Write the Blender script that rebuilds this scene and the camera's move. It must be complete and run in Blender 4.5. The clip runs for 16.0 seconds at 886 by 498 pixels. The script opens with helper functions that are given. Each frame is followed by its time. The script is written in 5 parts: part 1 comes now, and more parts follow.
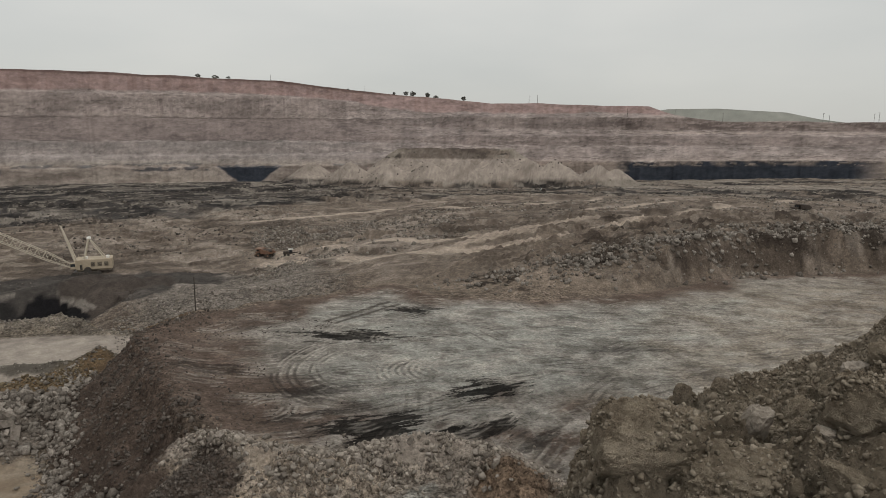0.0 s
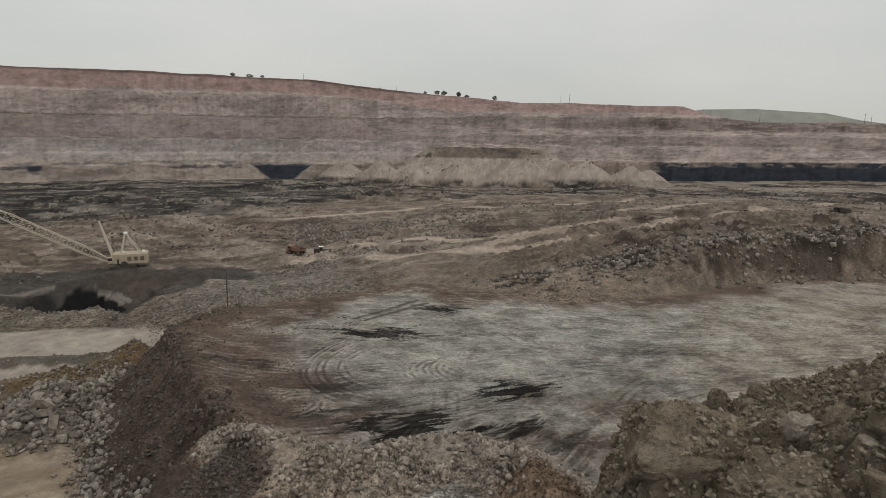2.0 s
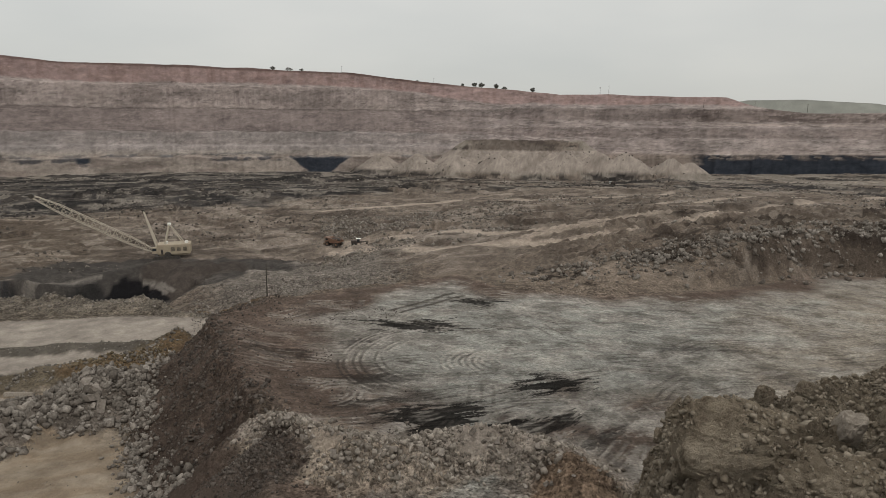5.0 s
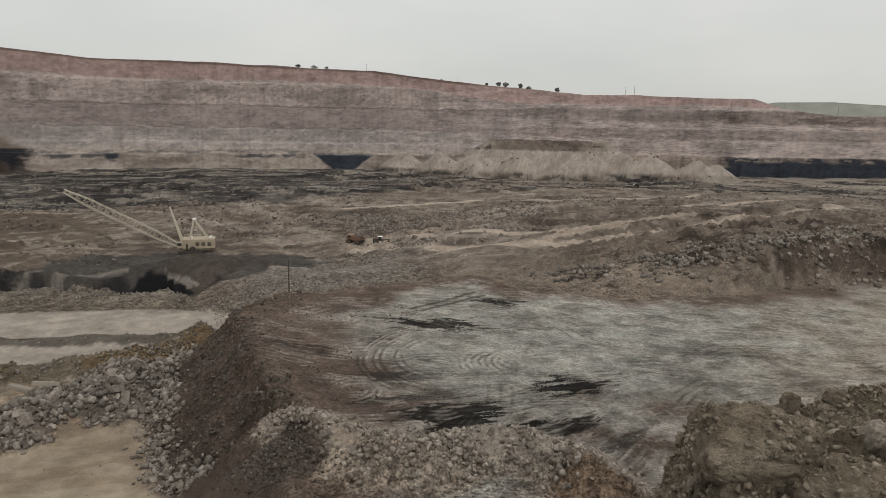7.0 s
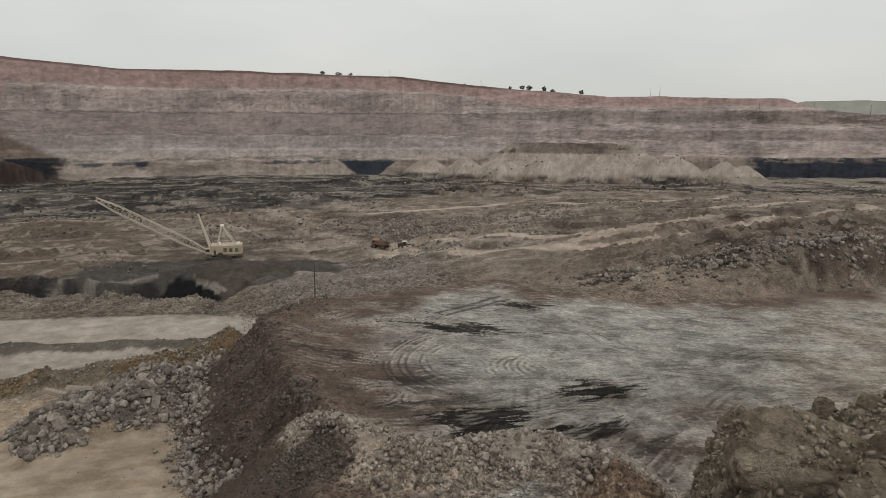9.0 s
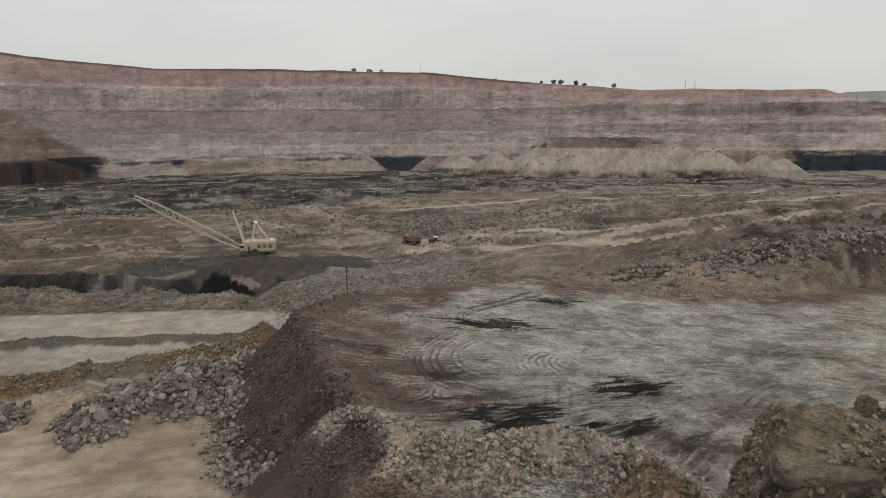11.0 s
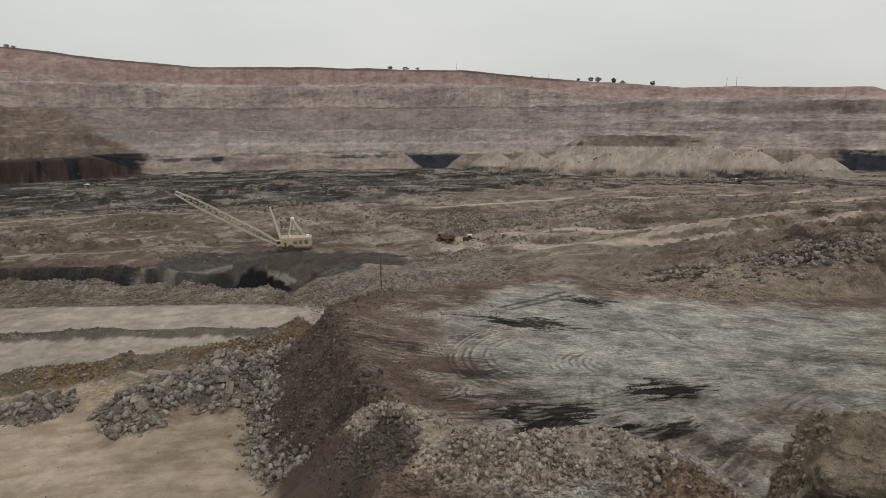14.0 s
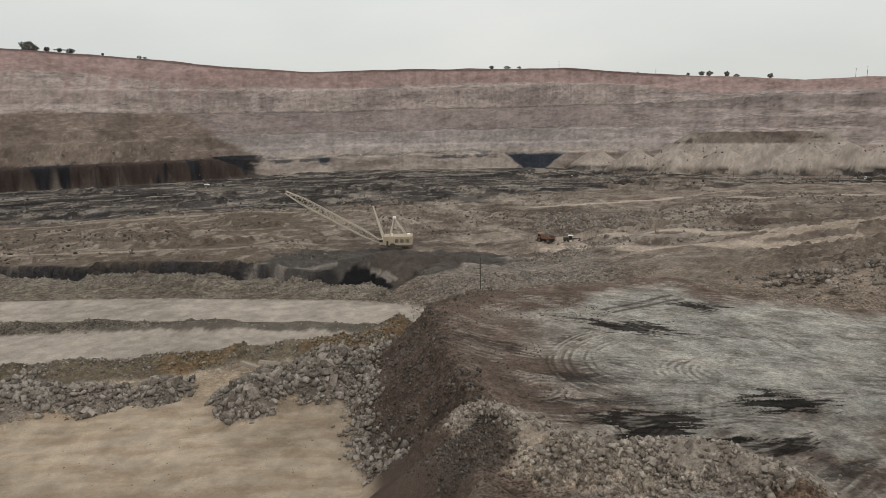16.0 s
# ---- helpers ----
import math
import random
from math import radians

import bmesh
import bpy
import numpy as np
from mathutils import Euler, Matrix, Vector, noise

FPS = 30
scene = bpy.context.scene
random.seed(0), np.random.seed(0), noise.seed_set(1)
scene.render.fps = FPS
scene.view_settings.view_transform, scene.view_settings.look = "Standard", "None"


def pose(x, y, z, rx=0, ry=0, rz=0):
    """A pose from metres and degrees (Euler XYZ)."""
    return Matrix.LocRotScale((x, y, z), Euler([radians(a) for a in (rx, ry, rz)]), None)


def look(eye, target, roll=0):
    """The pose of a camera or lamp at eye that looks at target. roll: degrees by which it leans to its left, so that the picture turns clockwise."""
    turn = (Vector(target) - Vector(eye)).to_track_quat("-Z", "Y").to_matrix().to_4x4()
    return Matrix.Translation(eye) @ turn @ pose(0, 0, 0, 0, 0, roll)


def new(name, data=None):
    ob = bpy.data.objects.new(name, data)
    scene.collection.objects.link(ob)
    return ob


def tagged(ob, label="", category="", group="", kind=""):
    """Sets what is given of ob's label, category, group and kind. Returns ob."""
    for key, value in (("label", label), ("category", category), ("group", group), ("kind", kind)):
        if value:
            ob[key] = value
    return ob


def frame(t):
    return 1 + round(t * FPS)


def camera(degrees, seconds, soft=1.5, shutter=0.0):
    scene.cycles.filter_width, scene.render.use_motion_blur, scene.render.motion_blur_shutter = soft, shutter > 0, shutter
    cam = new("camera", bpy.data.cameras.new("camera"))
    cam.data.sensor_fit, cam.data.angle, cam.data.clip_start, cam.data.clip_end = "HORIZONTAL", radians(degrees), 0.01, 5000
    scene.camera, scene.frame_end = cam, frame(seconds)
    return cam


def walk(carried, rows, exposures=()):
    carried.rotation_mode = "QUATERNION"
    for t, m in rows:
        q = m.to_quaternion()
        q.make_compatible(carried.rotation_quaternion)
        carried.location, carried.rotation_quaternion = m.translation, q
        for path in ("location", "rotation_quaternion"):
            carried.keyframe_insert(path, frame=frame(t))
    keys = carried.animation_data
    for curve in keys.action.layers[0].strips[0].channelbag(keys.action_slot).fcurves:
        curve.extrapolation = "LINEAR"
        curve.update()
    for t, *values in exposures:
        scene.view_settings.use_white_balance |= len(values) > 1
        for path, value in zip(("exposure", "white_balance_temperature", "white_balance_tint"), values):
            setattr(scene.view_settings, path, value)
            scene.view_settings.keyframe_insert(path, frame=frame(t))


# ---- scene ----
cam = camera(67.98, 16.0, soft=0.6)

PATH = [
    (0.0, pose(-0.007, 0.004, 60.010, 80.013, 0, -1.469) @ pose(0, 0, 0, 0, 0, 0.262)),
    (0.5, pose(-0.012, 0.002, 60.010, 80.147, 0, -0.232) @ pose(0, 0, 0, 0, 0, -0.027)),
    (1.0, pose(-0.013, 0.006, 60.009, 79.989, 0, 0.006) @ pose(0, 0, 0, 0, 0, 0.052)),
    (1.5, pose(-0.020, 0.010, 60.004, 79.837, 0, 0.388) @ pose(0, 0, 0, 0, 0, 0.377)),
    (2.0, pose(-0.035, 0.016, 60.003, 79.934, 0, 1.102) @ pose(0, 0, 0, 0, 0, 0.582)),
    (2.5, pose(-0.047, 0.017, 60.002, 79.842, 0, 1.943) @ pose(0, 0, 0, 0, 0, 0.474)),
    (3.0, pose(-0.060, 0.016, 60.002, 79.775, 0, 2.093) @ pose(0, 0, 0, 0, 0, 0.469)),
    (3.5, pose(-0.076, 0.014, 60.001, 79.640, 0, 2.539) @ pose(0, 0, 0, 0, 0, 0.569)),
    (4.0, pose(-0.084, 0.011, 59.997, 79.484, 0, 3.063) @ pose(0, 0, 0, 0, 0, 0.539)),
    (6.5, pose(-0.104, 0.002, 59.996, 79.127, 0, 5.916) @ pose(0, 0, 0, 0, 0, 0.755)),
    (7.0, pose(-0.108, 0.001, 59.996, 79.164, 0, 6.188) @ pose(0, 0, 0, 0, 0, 1.021)),
    (7.5, pose(-0.113, -0.001, 59.996, 79.155, 0, 6.768) @ pose(0, 0, 0, 0, 0, 0.774)),
    (8.0, pose(-0.111, -0.008, 59.999, 79.482, 0, 7.681) @ pose(0, 0, 0, 0, 0, 0.391)),
    (8.5, pose(-0.104, -0.012, 59.998, 79.489, 0, 7.821) @ pose(0, 0, 0, 0, 0, 0.253)),
    (9.0, pose(-0.106, -0.011, 60.000, 79.514, 0, 8.375) @ pose(0, 0, 0, 0, 0, 0.183)),
    (11.5, pose(-0.116, -0.024, 59.995, 79.112, 0, 11.520) @ pose(0, 0, 0, 0, 0, -0.491)),
    (12.0, pose(-0.112, -0.026, 59.995, 79.156, 0, 11.796) @ pose(0, 0, 0, 0, 0, -0.415)),
    (12.5, pose(-0.112, -0.027, 59.995, 79.264, 0, 12.172) @ pose(0, 0, 0, 0, 0, -0.368)),
    (13.0, pose(-0.115, -0.026, 59.995, 79.080, 0, 12.348) @ pose(0, 0, 0, 0, 0, -0.356)),
    (13.5, pose(-0.117, -0.027, 59.994, 79.091, 0, 12.696) @ pose(0, 0, 0, 0, 0, -0.365)),
    (14.0, pose(-0.130, -0.029, 60.001, 78.987, 0, 14.137) @ pose(0, 0, 0, 0, 0, -0.368)),
    (14.5, pose(-0.158, -0.030, 60.001, 79.901, 0, 15.872) @ pose(0, 0, 0, 0, 0, -0.442)),
    (15.0, pose(-0.198, -0.039, 60.000, 79.320, 0, 19.284) @ pose(0, 0, 0, 0, 0, -1.193)),
    (15.5, pose(-0.223, -0.045, 60.000, 79.232, 0, 21.437) @ pose(0, 0, 0, 0, 0, -1.318)),
    (16.0, pose(-0.239, -0.051, 60.000, 79.080, 0, 22.923) @ pose(0, 0, 0, 0, 0, -1.324)),
]
walk(cam, PATH, exposures=[(0.0, 0.0), (3.5, -0.02), (8.0, 0.12), (12.5, 0.12), (14.5, 0.15), (16.0, 0.25)])

# ---- world, sun ----
world = bpy.data.worlds.new("overcast_sky")
scene.world = world
world.use_nodes = True
wn = world.node_tree.nodes
wl = world.node_tree.links
background = wn["Background"]
sky = wn.new("ShaderNodeTexSky")
sky.sky_type = 'NISHITA'
sky.sun_disc = False
sky.sun_elevation = radians(48)
sky.sun_rotation = radians(150)
sky_dim = wn.new("ShaderNodeMixRGB")
sky_dim.blend_type = 'MULTIPLY'
sky_dim.inputs[0].default_value = 1
sky_dim.inputs[2].default_value = (0.1, 0.1, 0.1, 1)
wl.new(sky.outputs[0], sky_dim.inputs[1])
sky_at = wn.new("ShaderNodeTexCoord")
sky_map = wn.new("ShaderNodeMapping")
sky_map.inputs["Scale"].default_value = (1.0, 1.0, 3.2)
wl.new(sky_at.outputs["Generated"], sky_map.inputs["Vector"])
cloud = wn.new("ShaderNodeTexNoise")
cloud.inputs["Scale"].default_value = 2.3
cloud.inputs["Detail"].default_value = 5
cloud.inputs["Roughness"].default_value = 0.45
wl.new(sky_map.outputs[0], cloud.inputs["Vector"])
cloud_ramp = wn.new("ShaderNodeValToRGB")
cloud_ramp.color_ramp.elements[0].position = 0.3
cloud_ramp.color_ramp.elements[0].color = (0.56, 0.567, 0.545, 1)
cloud_ramp.color_ramp.elements[1].position = 0.72
cloud_ramp.color_ramp.elements[1].color = (0.67, 0.662, 0.625, 1)
wl.new(cloud.outputs[0], cloud_ramp.inputs[0])
sky_mix = wn.new("ShaderNodeMixRGB")
sky_mix.inputs[0].default_value = 0.93
wl.new(sky_dim.outputs[0], sky_mix.inputs[1])
wl.new(cloud_ramp.outputs[0], sky_mix.inputs[2])
wl.new(sky_mix.outputs[0], background.inputs[0])
# an overcast sky is brighter overhead than at the horizon
sky_up = wn.new("ShaderNodeSeparateXYZ")
wl.new(sky_at.outputs["Generated"], sky_up.inputs[0])
sky_gain = wn.new("ShaderNodeMapRange")
sky_gain.inputs["From Min"].default_value = 0.0
sky_gain.inputs["From Max"].default_value = 1.0
sky_gain.inputs["To Min"].default_value = 0.9
sky_gain.inputs["To Max"].default_value = 1.85
wl.new(sky_up.outputs["Z"], sky_gain.inputs["Value"])
wl.new(sky_gain.outputs["Result"], background.inputs[1])

sun = new("sun", bpy.data.lights.new("sun", 'SUN'))
sun.data.energy = 0.7
sun.data.angle = radians(14)
sun.data.color = (1.0, 0.95, 0.88)
sun.matrix_world = look((60, -90, 130), (0, 0, 0))


# ---- noise on arrays ----
def hashed(ix, iy, seed):
    h = (ix.astype(np.int64) * 374761393 + iy.astype(np.int64) * 668265263 + seed * 1442695041) & 0x7FFFFFFF
    h = ((h ^ (h >> 13)) * 1274126177) & 0x7FFFFFFF
    h = ((h ^ (h >> 16)) * 2246822519) & 0x7FFFFFFF
    return ((h ^ (h >> 15)) & 0xFFFFF) / float(0xFFFFF)


def value_noise(x, y, seed=0):
    ix, iy = np.floor(x), np.floor(y)
    u, v = x - ix, y - iy
    u, v = u * u * (3 - 2 * u), v * v * (3 - 2 * v)
    a = hashed(ix, iy, seed) * (1 - u) + hashed(ix + 1, iy, seed) * u
    b = hashed(ix, iy + 1, seed) * (1 - u) + hashed(ix + 1, iy + 1, seed) * u
    return (a * (1 - v) + b * v) * 2 - 1


def fbm(x, y, size, octaves=4, seed=0, gain=0.5):
    total, amp = 0.0, 1.0
    x, y = x / size, y / size
    for k in range(octaves):
        total = total + amp * value_noise(x * 0.83 + y * 0.56, y * 0.83 - x * 0.56, seed + 7 * k)
        x, y, amp = x * 2.03 + 3.1, y * 2.03 + 1.7, amp * gain
    return total


def cells(x, y, size, seed=0):
    """Distance to the nearest of jittered points, in cell sizes: lumps of soil and stones."""
    x, y = x / size, y / size
    ix, iy = np.floor(x), np.floor(y)
    best = np.full(np.shape(x), 9.0)
    for dx in (-1, 0, 1):
        for dy in (-1, 0, 1):
            px = ix + dx + 0.1 + 0.8 * hashed(ix + dx, iy + dy, seed)
            py = iy + dy + 0.1 + 0.8 * hashed(ix + dx, iy + dy, seed + 1)
            best = np.minimum(best, (px - x) ** 2 + (py - y) ** 2)
    return np.sqrt(best)


def smooth(a, b, v):
    s = np.clip((v - a) / (b - a), 0, 1)
    return s * s * (3 - 2 * s)


def lerp(a, b, s):
    return a + (b - a) * s


def inside(x, y, ring):
    """Signed distance to a closed outline, positive inside."""
    best, sign = np.full(np.shape(x), 1e9), np.ones(np.shape(x))
    for (ax, ay), (bx, by) in zip(ring, ring[1:] + ring[:1]):
        ex, ey = bx - ax, by - ay
        wx, wy = x - ax, y - ay
        s = np.clip((wx * ex + wy * ey) / (ex * ex + ey * ey), 0, 1)
        best = np.minimum(best, (wx - ex * s) ** 2 + (wy - ey * s) ** 2)
        flip = ((ay > y) != (by > y)) & (x < ex * (y - ay) / (ey if ey else 1e-9) + ax)
        sign = np.where(flip, -sign, sign)
    return -sign * np.sqrt(best)


def along(x, y, line):
    """Distance to an open line."""
    best = np.full(np.shape(x), 1e9)
    for (ax, ay), (bx, by) in zip(line, line[1:]):
        ex, ey = bx - ax, by - ay
        wx, wy = x - ax, y - ay
        s = np.clip((wx * ex + wy * ey) / (ex * ex + ey * ey), 0, 1)
        best = np.minimum(best, (wx - ex * s) ** 2 + (wy - ey * s) ** 2)
    return np.sqrt(best)


# ---- plan of the pit: floor at z = 0, viewpoint at z = 60 ----
FLOOR, LEFT, BENCH, TOP = 0.0, 16.0, 26.0, 58.35
BENCH_RING = [(-18, 45), (-23, 66), (-26, 71.5), (-31, 76), (-38.5, 88), (-46.5, 101), (-47.5, 107), (-42, 122), (-33, 129), (-8, 147), (6, 135), (23, 132),
              (45, 139), (74, 154.5), (116, 162), (190, 150), (150, 60), (60, 40)]
LEFT_RING = [(-30, 30), (-40, 112), (-66, 142), (-84, 148), (-134, 146), (-200, 120), (-330, 60), (-300, -60), (-60, -40)]
TRENCH_RING = [(-93, 150), (-95, 180), (-91, 203), (-108, 216), (-148, 200), (-191, 184), (-227, 172.5), (-257, 164), (-430, 110), (-400, 20), (-200, 122), (-134, 148)]
ROADS_LEFT = [[(-52, 131), (-64, 131), (-83, 130), (-125, 118.5), (-165, 103), (-290, 42)], [(-74, 112), (-87, 107), (-110, 96.5), (-134, 83), (-260, 12)]]
BERM_FAR = [(-58, 146), (-84, 150), (-134, 147), (-200, 122), (-300, 74)]
BERM_MID = [(-62, 120), (-80, 117.5), (-113, 107.5), (-150, 92), (-250, 45)]
RIDGE = [(-60, 118), (-66, 109), (-75, 103), (-87, 93), (-101, 83), (-120, 70), (-150, 46)]
PILES = [(-106, 64, 3.4, 11, 9), (-95, 71, 2.8, 8, 7), (-86, 78, 2.6, 6, 6), (-118, 58, 3.4, 11, 7), (-69, 84, 4.0, 8, 10), (-59, 89, 3.4, 7, 9), (-63, 97, 3, 8, 8), (-66, 77, 2, 5, 6)]
HEAP = [(-23.7, 67), (-19.5, 63.5), (-14, 60.5), (-8, 60.5), (-4, 63.5), (1.5, 64.8), (6.5, 61.5), (9, 58)]
STRIPES = [[(-404, 261), (-369, 292), (-337, 329), (-302, 373), (-240, 405)], [(-340, 178), (-295, 189), (-244, 205), (-205, 224), (-180, 262)],
           [(-71, 325), (-35, 280), (-5, 257), (19, 231), (34, 222)], [(-74, 298), (-30, 237), (-1, 214), (21, 208), (42, 206), (64, 218), (97, 252)],
           [(-118, 446), (-68, 480), (-29, 519), (12, 524)], [(6, 449), (44, 435), (77, 415), (136, 514)], [(12, 216), (31, 231), (61, 246)],
           [(70, 222), (117, 283), (167, 361)], [(73, 345), (126, 387), (191, 409), (300, 500)], [(317, 753), (389, 765), (478, 779)]]


def wall_foot(az):
    az = np.asarray(az, float)
    wob = 5 * value_noise(az * 0.55, 0 * az + 3.3, 31) + 2.5 * value_noise(az * 2.1, 0 * az + 8.1, 32) + 1.2 * value_noise(az * 6, 0 * az + 2.1, 33)
    return wob + np.interp(az, [-60, -33, -25, -18, -4, 14, 32, 41, 49, 57, 80], [1300, 1090, 985, 905, 860, 850, 885, 860, 842, 850, 780])


def skyline(az):
    """Height of the land behind the pit, as a slope seen from the viewpoint."""
    return np.tan(np.radians(np.interp(az, [-60, -35, -24, -20.5, -18.5, -10, -5.5, 0, 6.4, 12.4, 26, 34, 41, 46, 55, 80],
                                       [0.9, 0.9, 1.0, 1.5, 2.2, 2.5, 2.45, 3.0, 3.5, 4.2, 4.4, 4.35, 4.75, 5.3, 5.8, 6.0])))


TALL = ([0, 4, 15, 24, 36, 44, 56, 62, 94, 108, 122, 138, 158, 210], [0, 18, 19, 31, 33, 48, 50, 54, 77, 79, 110, 113, 138, 178])
STEADY = ([0, 4, 16, 40, 56, 62, 84, 100, 106, 150, 210], [0, 25, 26, 42, 44, 58, 60, 66, 84, 92, 124])


def terraces(d, az):
    """Height of the cut wall by the way d behind its foot: coal, then benches of steep faces and ledges."""
    return lerp(np.interp(d, *STEADY), np.interp(d, *TALL), smooth(-6, 14, az))


def lumps(x, y, size, seed):
    """Broken ground: steep little hummocks with flat hollows between them."""
    return (1 - np.abs(fbm(x, y, size, 3, seed))) ** 3 - 0.35


def height(x, y):
    r = np.hypot(x, y)
    az = np.degrees(np.arctan2(-x, y))
    n1, n2, n3 = fbm(x, y, 60, 4, 1), fbm(x, y, 12, 4, 2), fbm(x, y, 3.2, 3, 3)
    # land between the benches and the pit floor: a spur that falls away to the floor
    crest = np.interp(az, [-40, -20, -12, -4, 8, 20, 30, 36, 44, 60], [36, 34, 30.5, 26, 21, 17, 6, 8.5, 11.5, 11.5])
    reach = np.interp(az, [-40, -5, 5, 14, 24, 34, 60], [720, 700, 480, 300, 330, 500, 520])
    start = np.interp(az, [-40, -20, 0, 14, 30, 60], [210, 190, 150, 140, 200, 240])
    fall = np.clip((r - start) / (reach - start), 0, 1)
    fall = fall + 0.035 * np.sin(fall * 25 + n1 * 3) * (fall > 0) * (fall < 1)
    broken = lumps(x, y * 1.6, 22, 51) * smooth(-0.5, 0.5, fbm(x, y, 90, 2, 52))
    calm = 1 - 0.9 * smooth(12, 4, np.min([along(x, y, line) for line in STRIPES], axis=0))
    z = FLOOR + crest * (1 - np.clip(fall, 0, 1)) + 0.9 * n1 + (0.8 * n2 + 0.35 * n3) * calm + 1.6 * calm * broken * smooth(190, 260, r)
    step = (z + 1.2 * n1) / 2.6
    z = lerp(z, z + 2.6 * (smooth(0.7, 0.98, step - np.floor(step)) - (step - np.floor(step))) * 0.85, calm * smooth(170, 230, r) * smooth(-0.3, 0.3, fbm(x, y, 60, 2, 55)))
    e = np.hypot((x + 42) / 2.6, y - 312) + 2.5 * n2
    z = lerp(z, 0.4 + 0.1 * n2, smooth(17, 13, e))
    far = smooth(480, 600, r)
    z = lerp(z, FLOOR + 0.8 * n2 + 0.5 * n1 + 4.0 * lumps(x, y * 2.2, 38, 53) * smooth(-0.4, 0.6, fbm(x, y, 70, 2, 54)) * smooth(840, 780, r), far * smooth(reach - 60, reach + 40, r))
    # step of the coal bench
    z = z + 2.2 * smooth(20, -2, np.abs(r - (545 + 60 * smooth(20, 0, az) + 12 * n1) - 12)) * smooth(-12, 4, az)
    z = z + (1.6 * lumps(x, y, 8, 58) + 0.7 * smooth(0.6, 0.2, cells(x, y, 3.2, 59))) * smooth(4, -10, az) * smooth(150, 162, r) * smooth(330, 280, r)
    # trench dug by the dragline
    d = inside(x, y, TRENCH_RING) + 1.6 * n2 + 0.8 * n3
    z = lerp(z, -6 + 0.6 * n2, smooth(-0.5, 3.5, d))
    # spoil heaps beside the trench
    e = np.hypot((x + 141) / 1.25, y - 268) + 3 * n2
    z = lerp(z, 3.0 + 0.15 * n3, smooth(40, 26, e))
    spine = along(x, y, [(-118, 232), (-124, 220), (-140, 212), (-160, 206)])
    z = np.maximum(z, np.interp(x, [-170, -140, -122, -108], [0, 8, 10.5, 8]) + 0.5 * n2 - 0.66 * np.maximum(spine - 2, 0))
    spine = along(x, y, [(-100, 238), (-92, 222), (-86, 206)])
    z = np.maximum(z, np.interp(y, [200, 240], [8, 8]) - 0.75 * np.maximum(spine - 3, 0) + 0.4 * n2)
    e = np.hypot(x + 107, (y - 226) * 0.8)
    z = np.maximum(z, np.minimum(9.6, 13 - 0.62 * e) + 0.3 * n3)
    # lower terrace with the haul road
    d = inside(x, y, LEFT_RING) + 1.6 * n2
    even = smooth(11, 8, along(x, y, ROADS_LEFT[0])) + smooth(11, 8, along(x, y, ROADS_LEFT[1]))
    low = LEFT + 0.15 * n1 + 0.2 * n2 * (r > 20) * (1 - np.clip(even, 0, 1))
    z = lerp(z, low, smooth(-9, 0, d))
    for line, tall, wide in ((BERM_FAR, 2.3, 7.5), (BERM_MID, 1.3, 4), (RIDGE, 2.3, 6)):
        e = along(x, y, line)
        z = z + tall * np.clip(1 - e / wide, 0, 1) ** 0.8 * (1 + 0.35 * n2 + 0.3 * n3)
    for hx, hy, hz, wx, wy in PILES:
        e = np.hypot((x - hx) / wx, (y - hy) / wy)
        z = z + hz * np.clip(1 - e + 0.2 * n2, 0, 1) ** 0.9 * (1 + 0.25 * n3)
    # grey bench
    d = inside(x, y, BENCH_RING) + 1.5 * n2 * (r > 60) + 0.8 * n3
    wide = np.interp(az, [-40, -30, -20, -14, -6, 4, 14, 19, 23, 40], [5, 5, 6, 18, 20, 12, 10, 11, 12.5, 12.5])
    flat = BENCH + 0.12 * n2 + 0.08 * n3 + 0.35 * n1
    z = lerp(z, flat, np.clip(1 + d / wide, 0, 1))
    z = z + 1.1 * smooth(7, 0, np.abs(d - 2)) * smooth(16, 22, az) * smooth(40, 30, az)
    # rock heap along the near rim, and the dark cone tipped before it
    e = along(x, y, HEAP)
    clumps = 0.5 * smooth(0.7, 0.2, cells(x, y, 1.5, 56)) + 0.28 * smooth(0.7, 0.15, cells(x, y, 0.7, 57))
    z = np.maximum(z, BENCH + 2.2 + 0.8 * n2 + 0.3 * n3 + clumps * (e < 9) - 0.5 * e - 0.4 * np.maximum(e - 4, 0))
    e = np.hypot(x + 22.5, y - 58.5)
    z = np.maximum(z, BENCH + 2.9 + 0.3 * n2 + 0.15 * n3 - 0.85 * e)
    # hillside below the viewpoint
    z = np.maximum(z, TOP - 0.82 * np.maximum(r - 1.9, 0) + (0.5 * n2 + 0.15 * n3) * smooth(3, 12, r))
    # dumped cones in front of the cut wall
    for hx, hy, hz in ((-140, 815, 22), (-92, 800, 23), (-44, 790, 22), (2, 786, 24), (46, 788, 26), (86, 796, 27), (124, 806, 27), (158, 806, 26), (212, 808, 20), (236, 815, 15)):
        e = np.hypot((x - hx) * 0.95, y - hy) + 2 * n2
        z = np.maximum(z, hz + 2 - 0.7 * np.maximum(e - 3, 0))
    e = along(x, y, [(-30, 846), (40, 842), (105, 846)])
    z = np.maximum(z, 41 + n2 - 0.7 * np.maximum(e - 6, 0))
    # cut wall and the land behind it
    foot = wall_foot(az)
    rise = terraces(r - foot, az)
    rough = fbm(az * 15, rise * 1.2, 14, 4, 34)
    back = 60 + skyline(az) * r + 1.2 * n1 * smooth(900, 1000, r)
    wall = np.minimum(rise + 1.1 * rough, back)
    z = np.where(r > foot - 8, np.maximum(z, wall), z)
    hold = 60 + skyline(az) * 1060
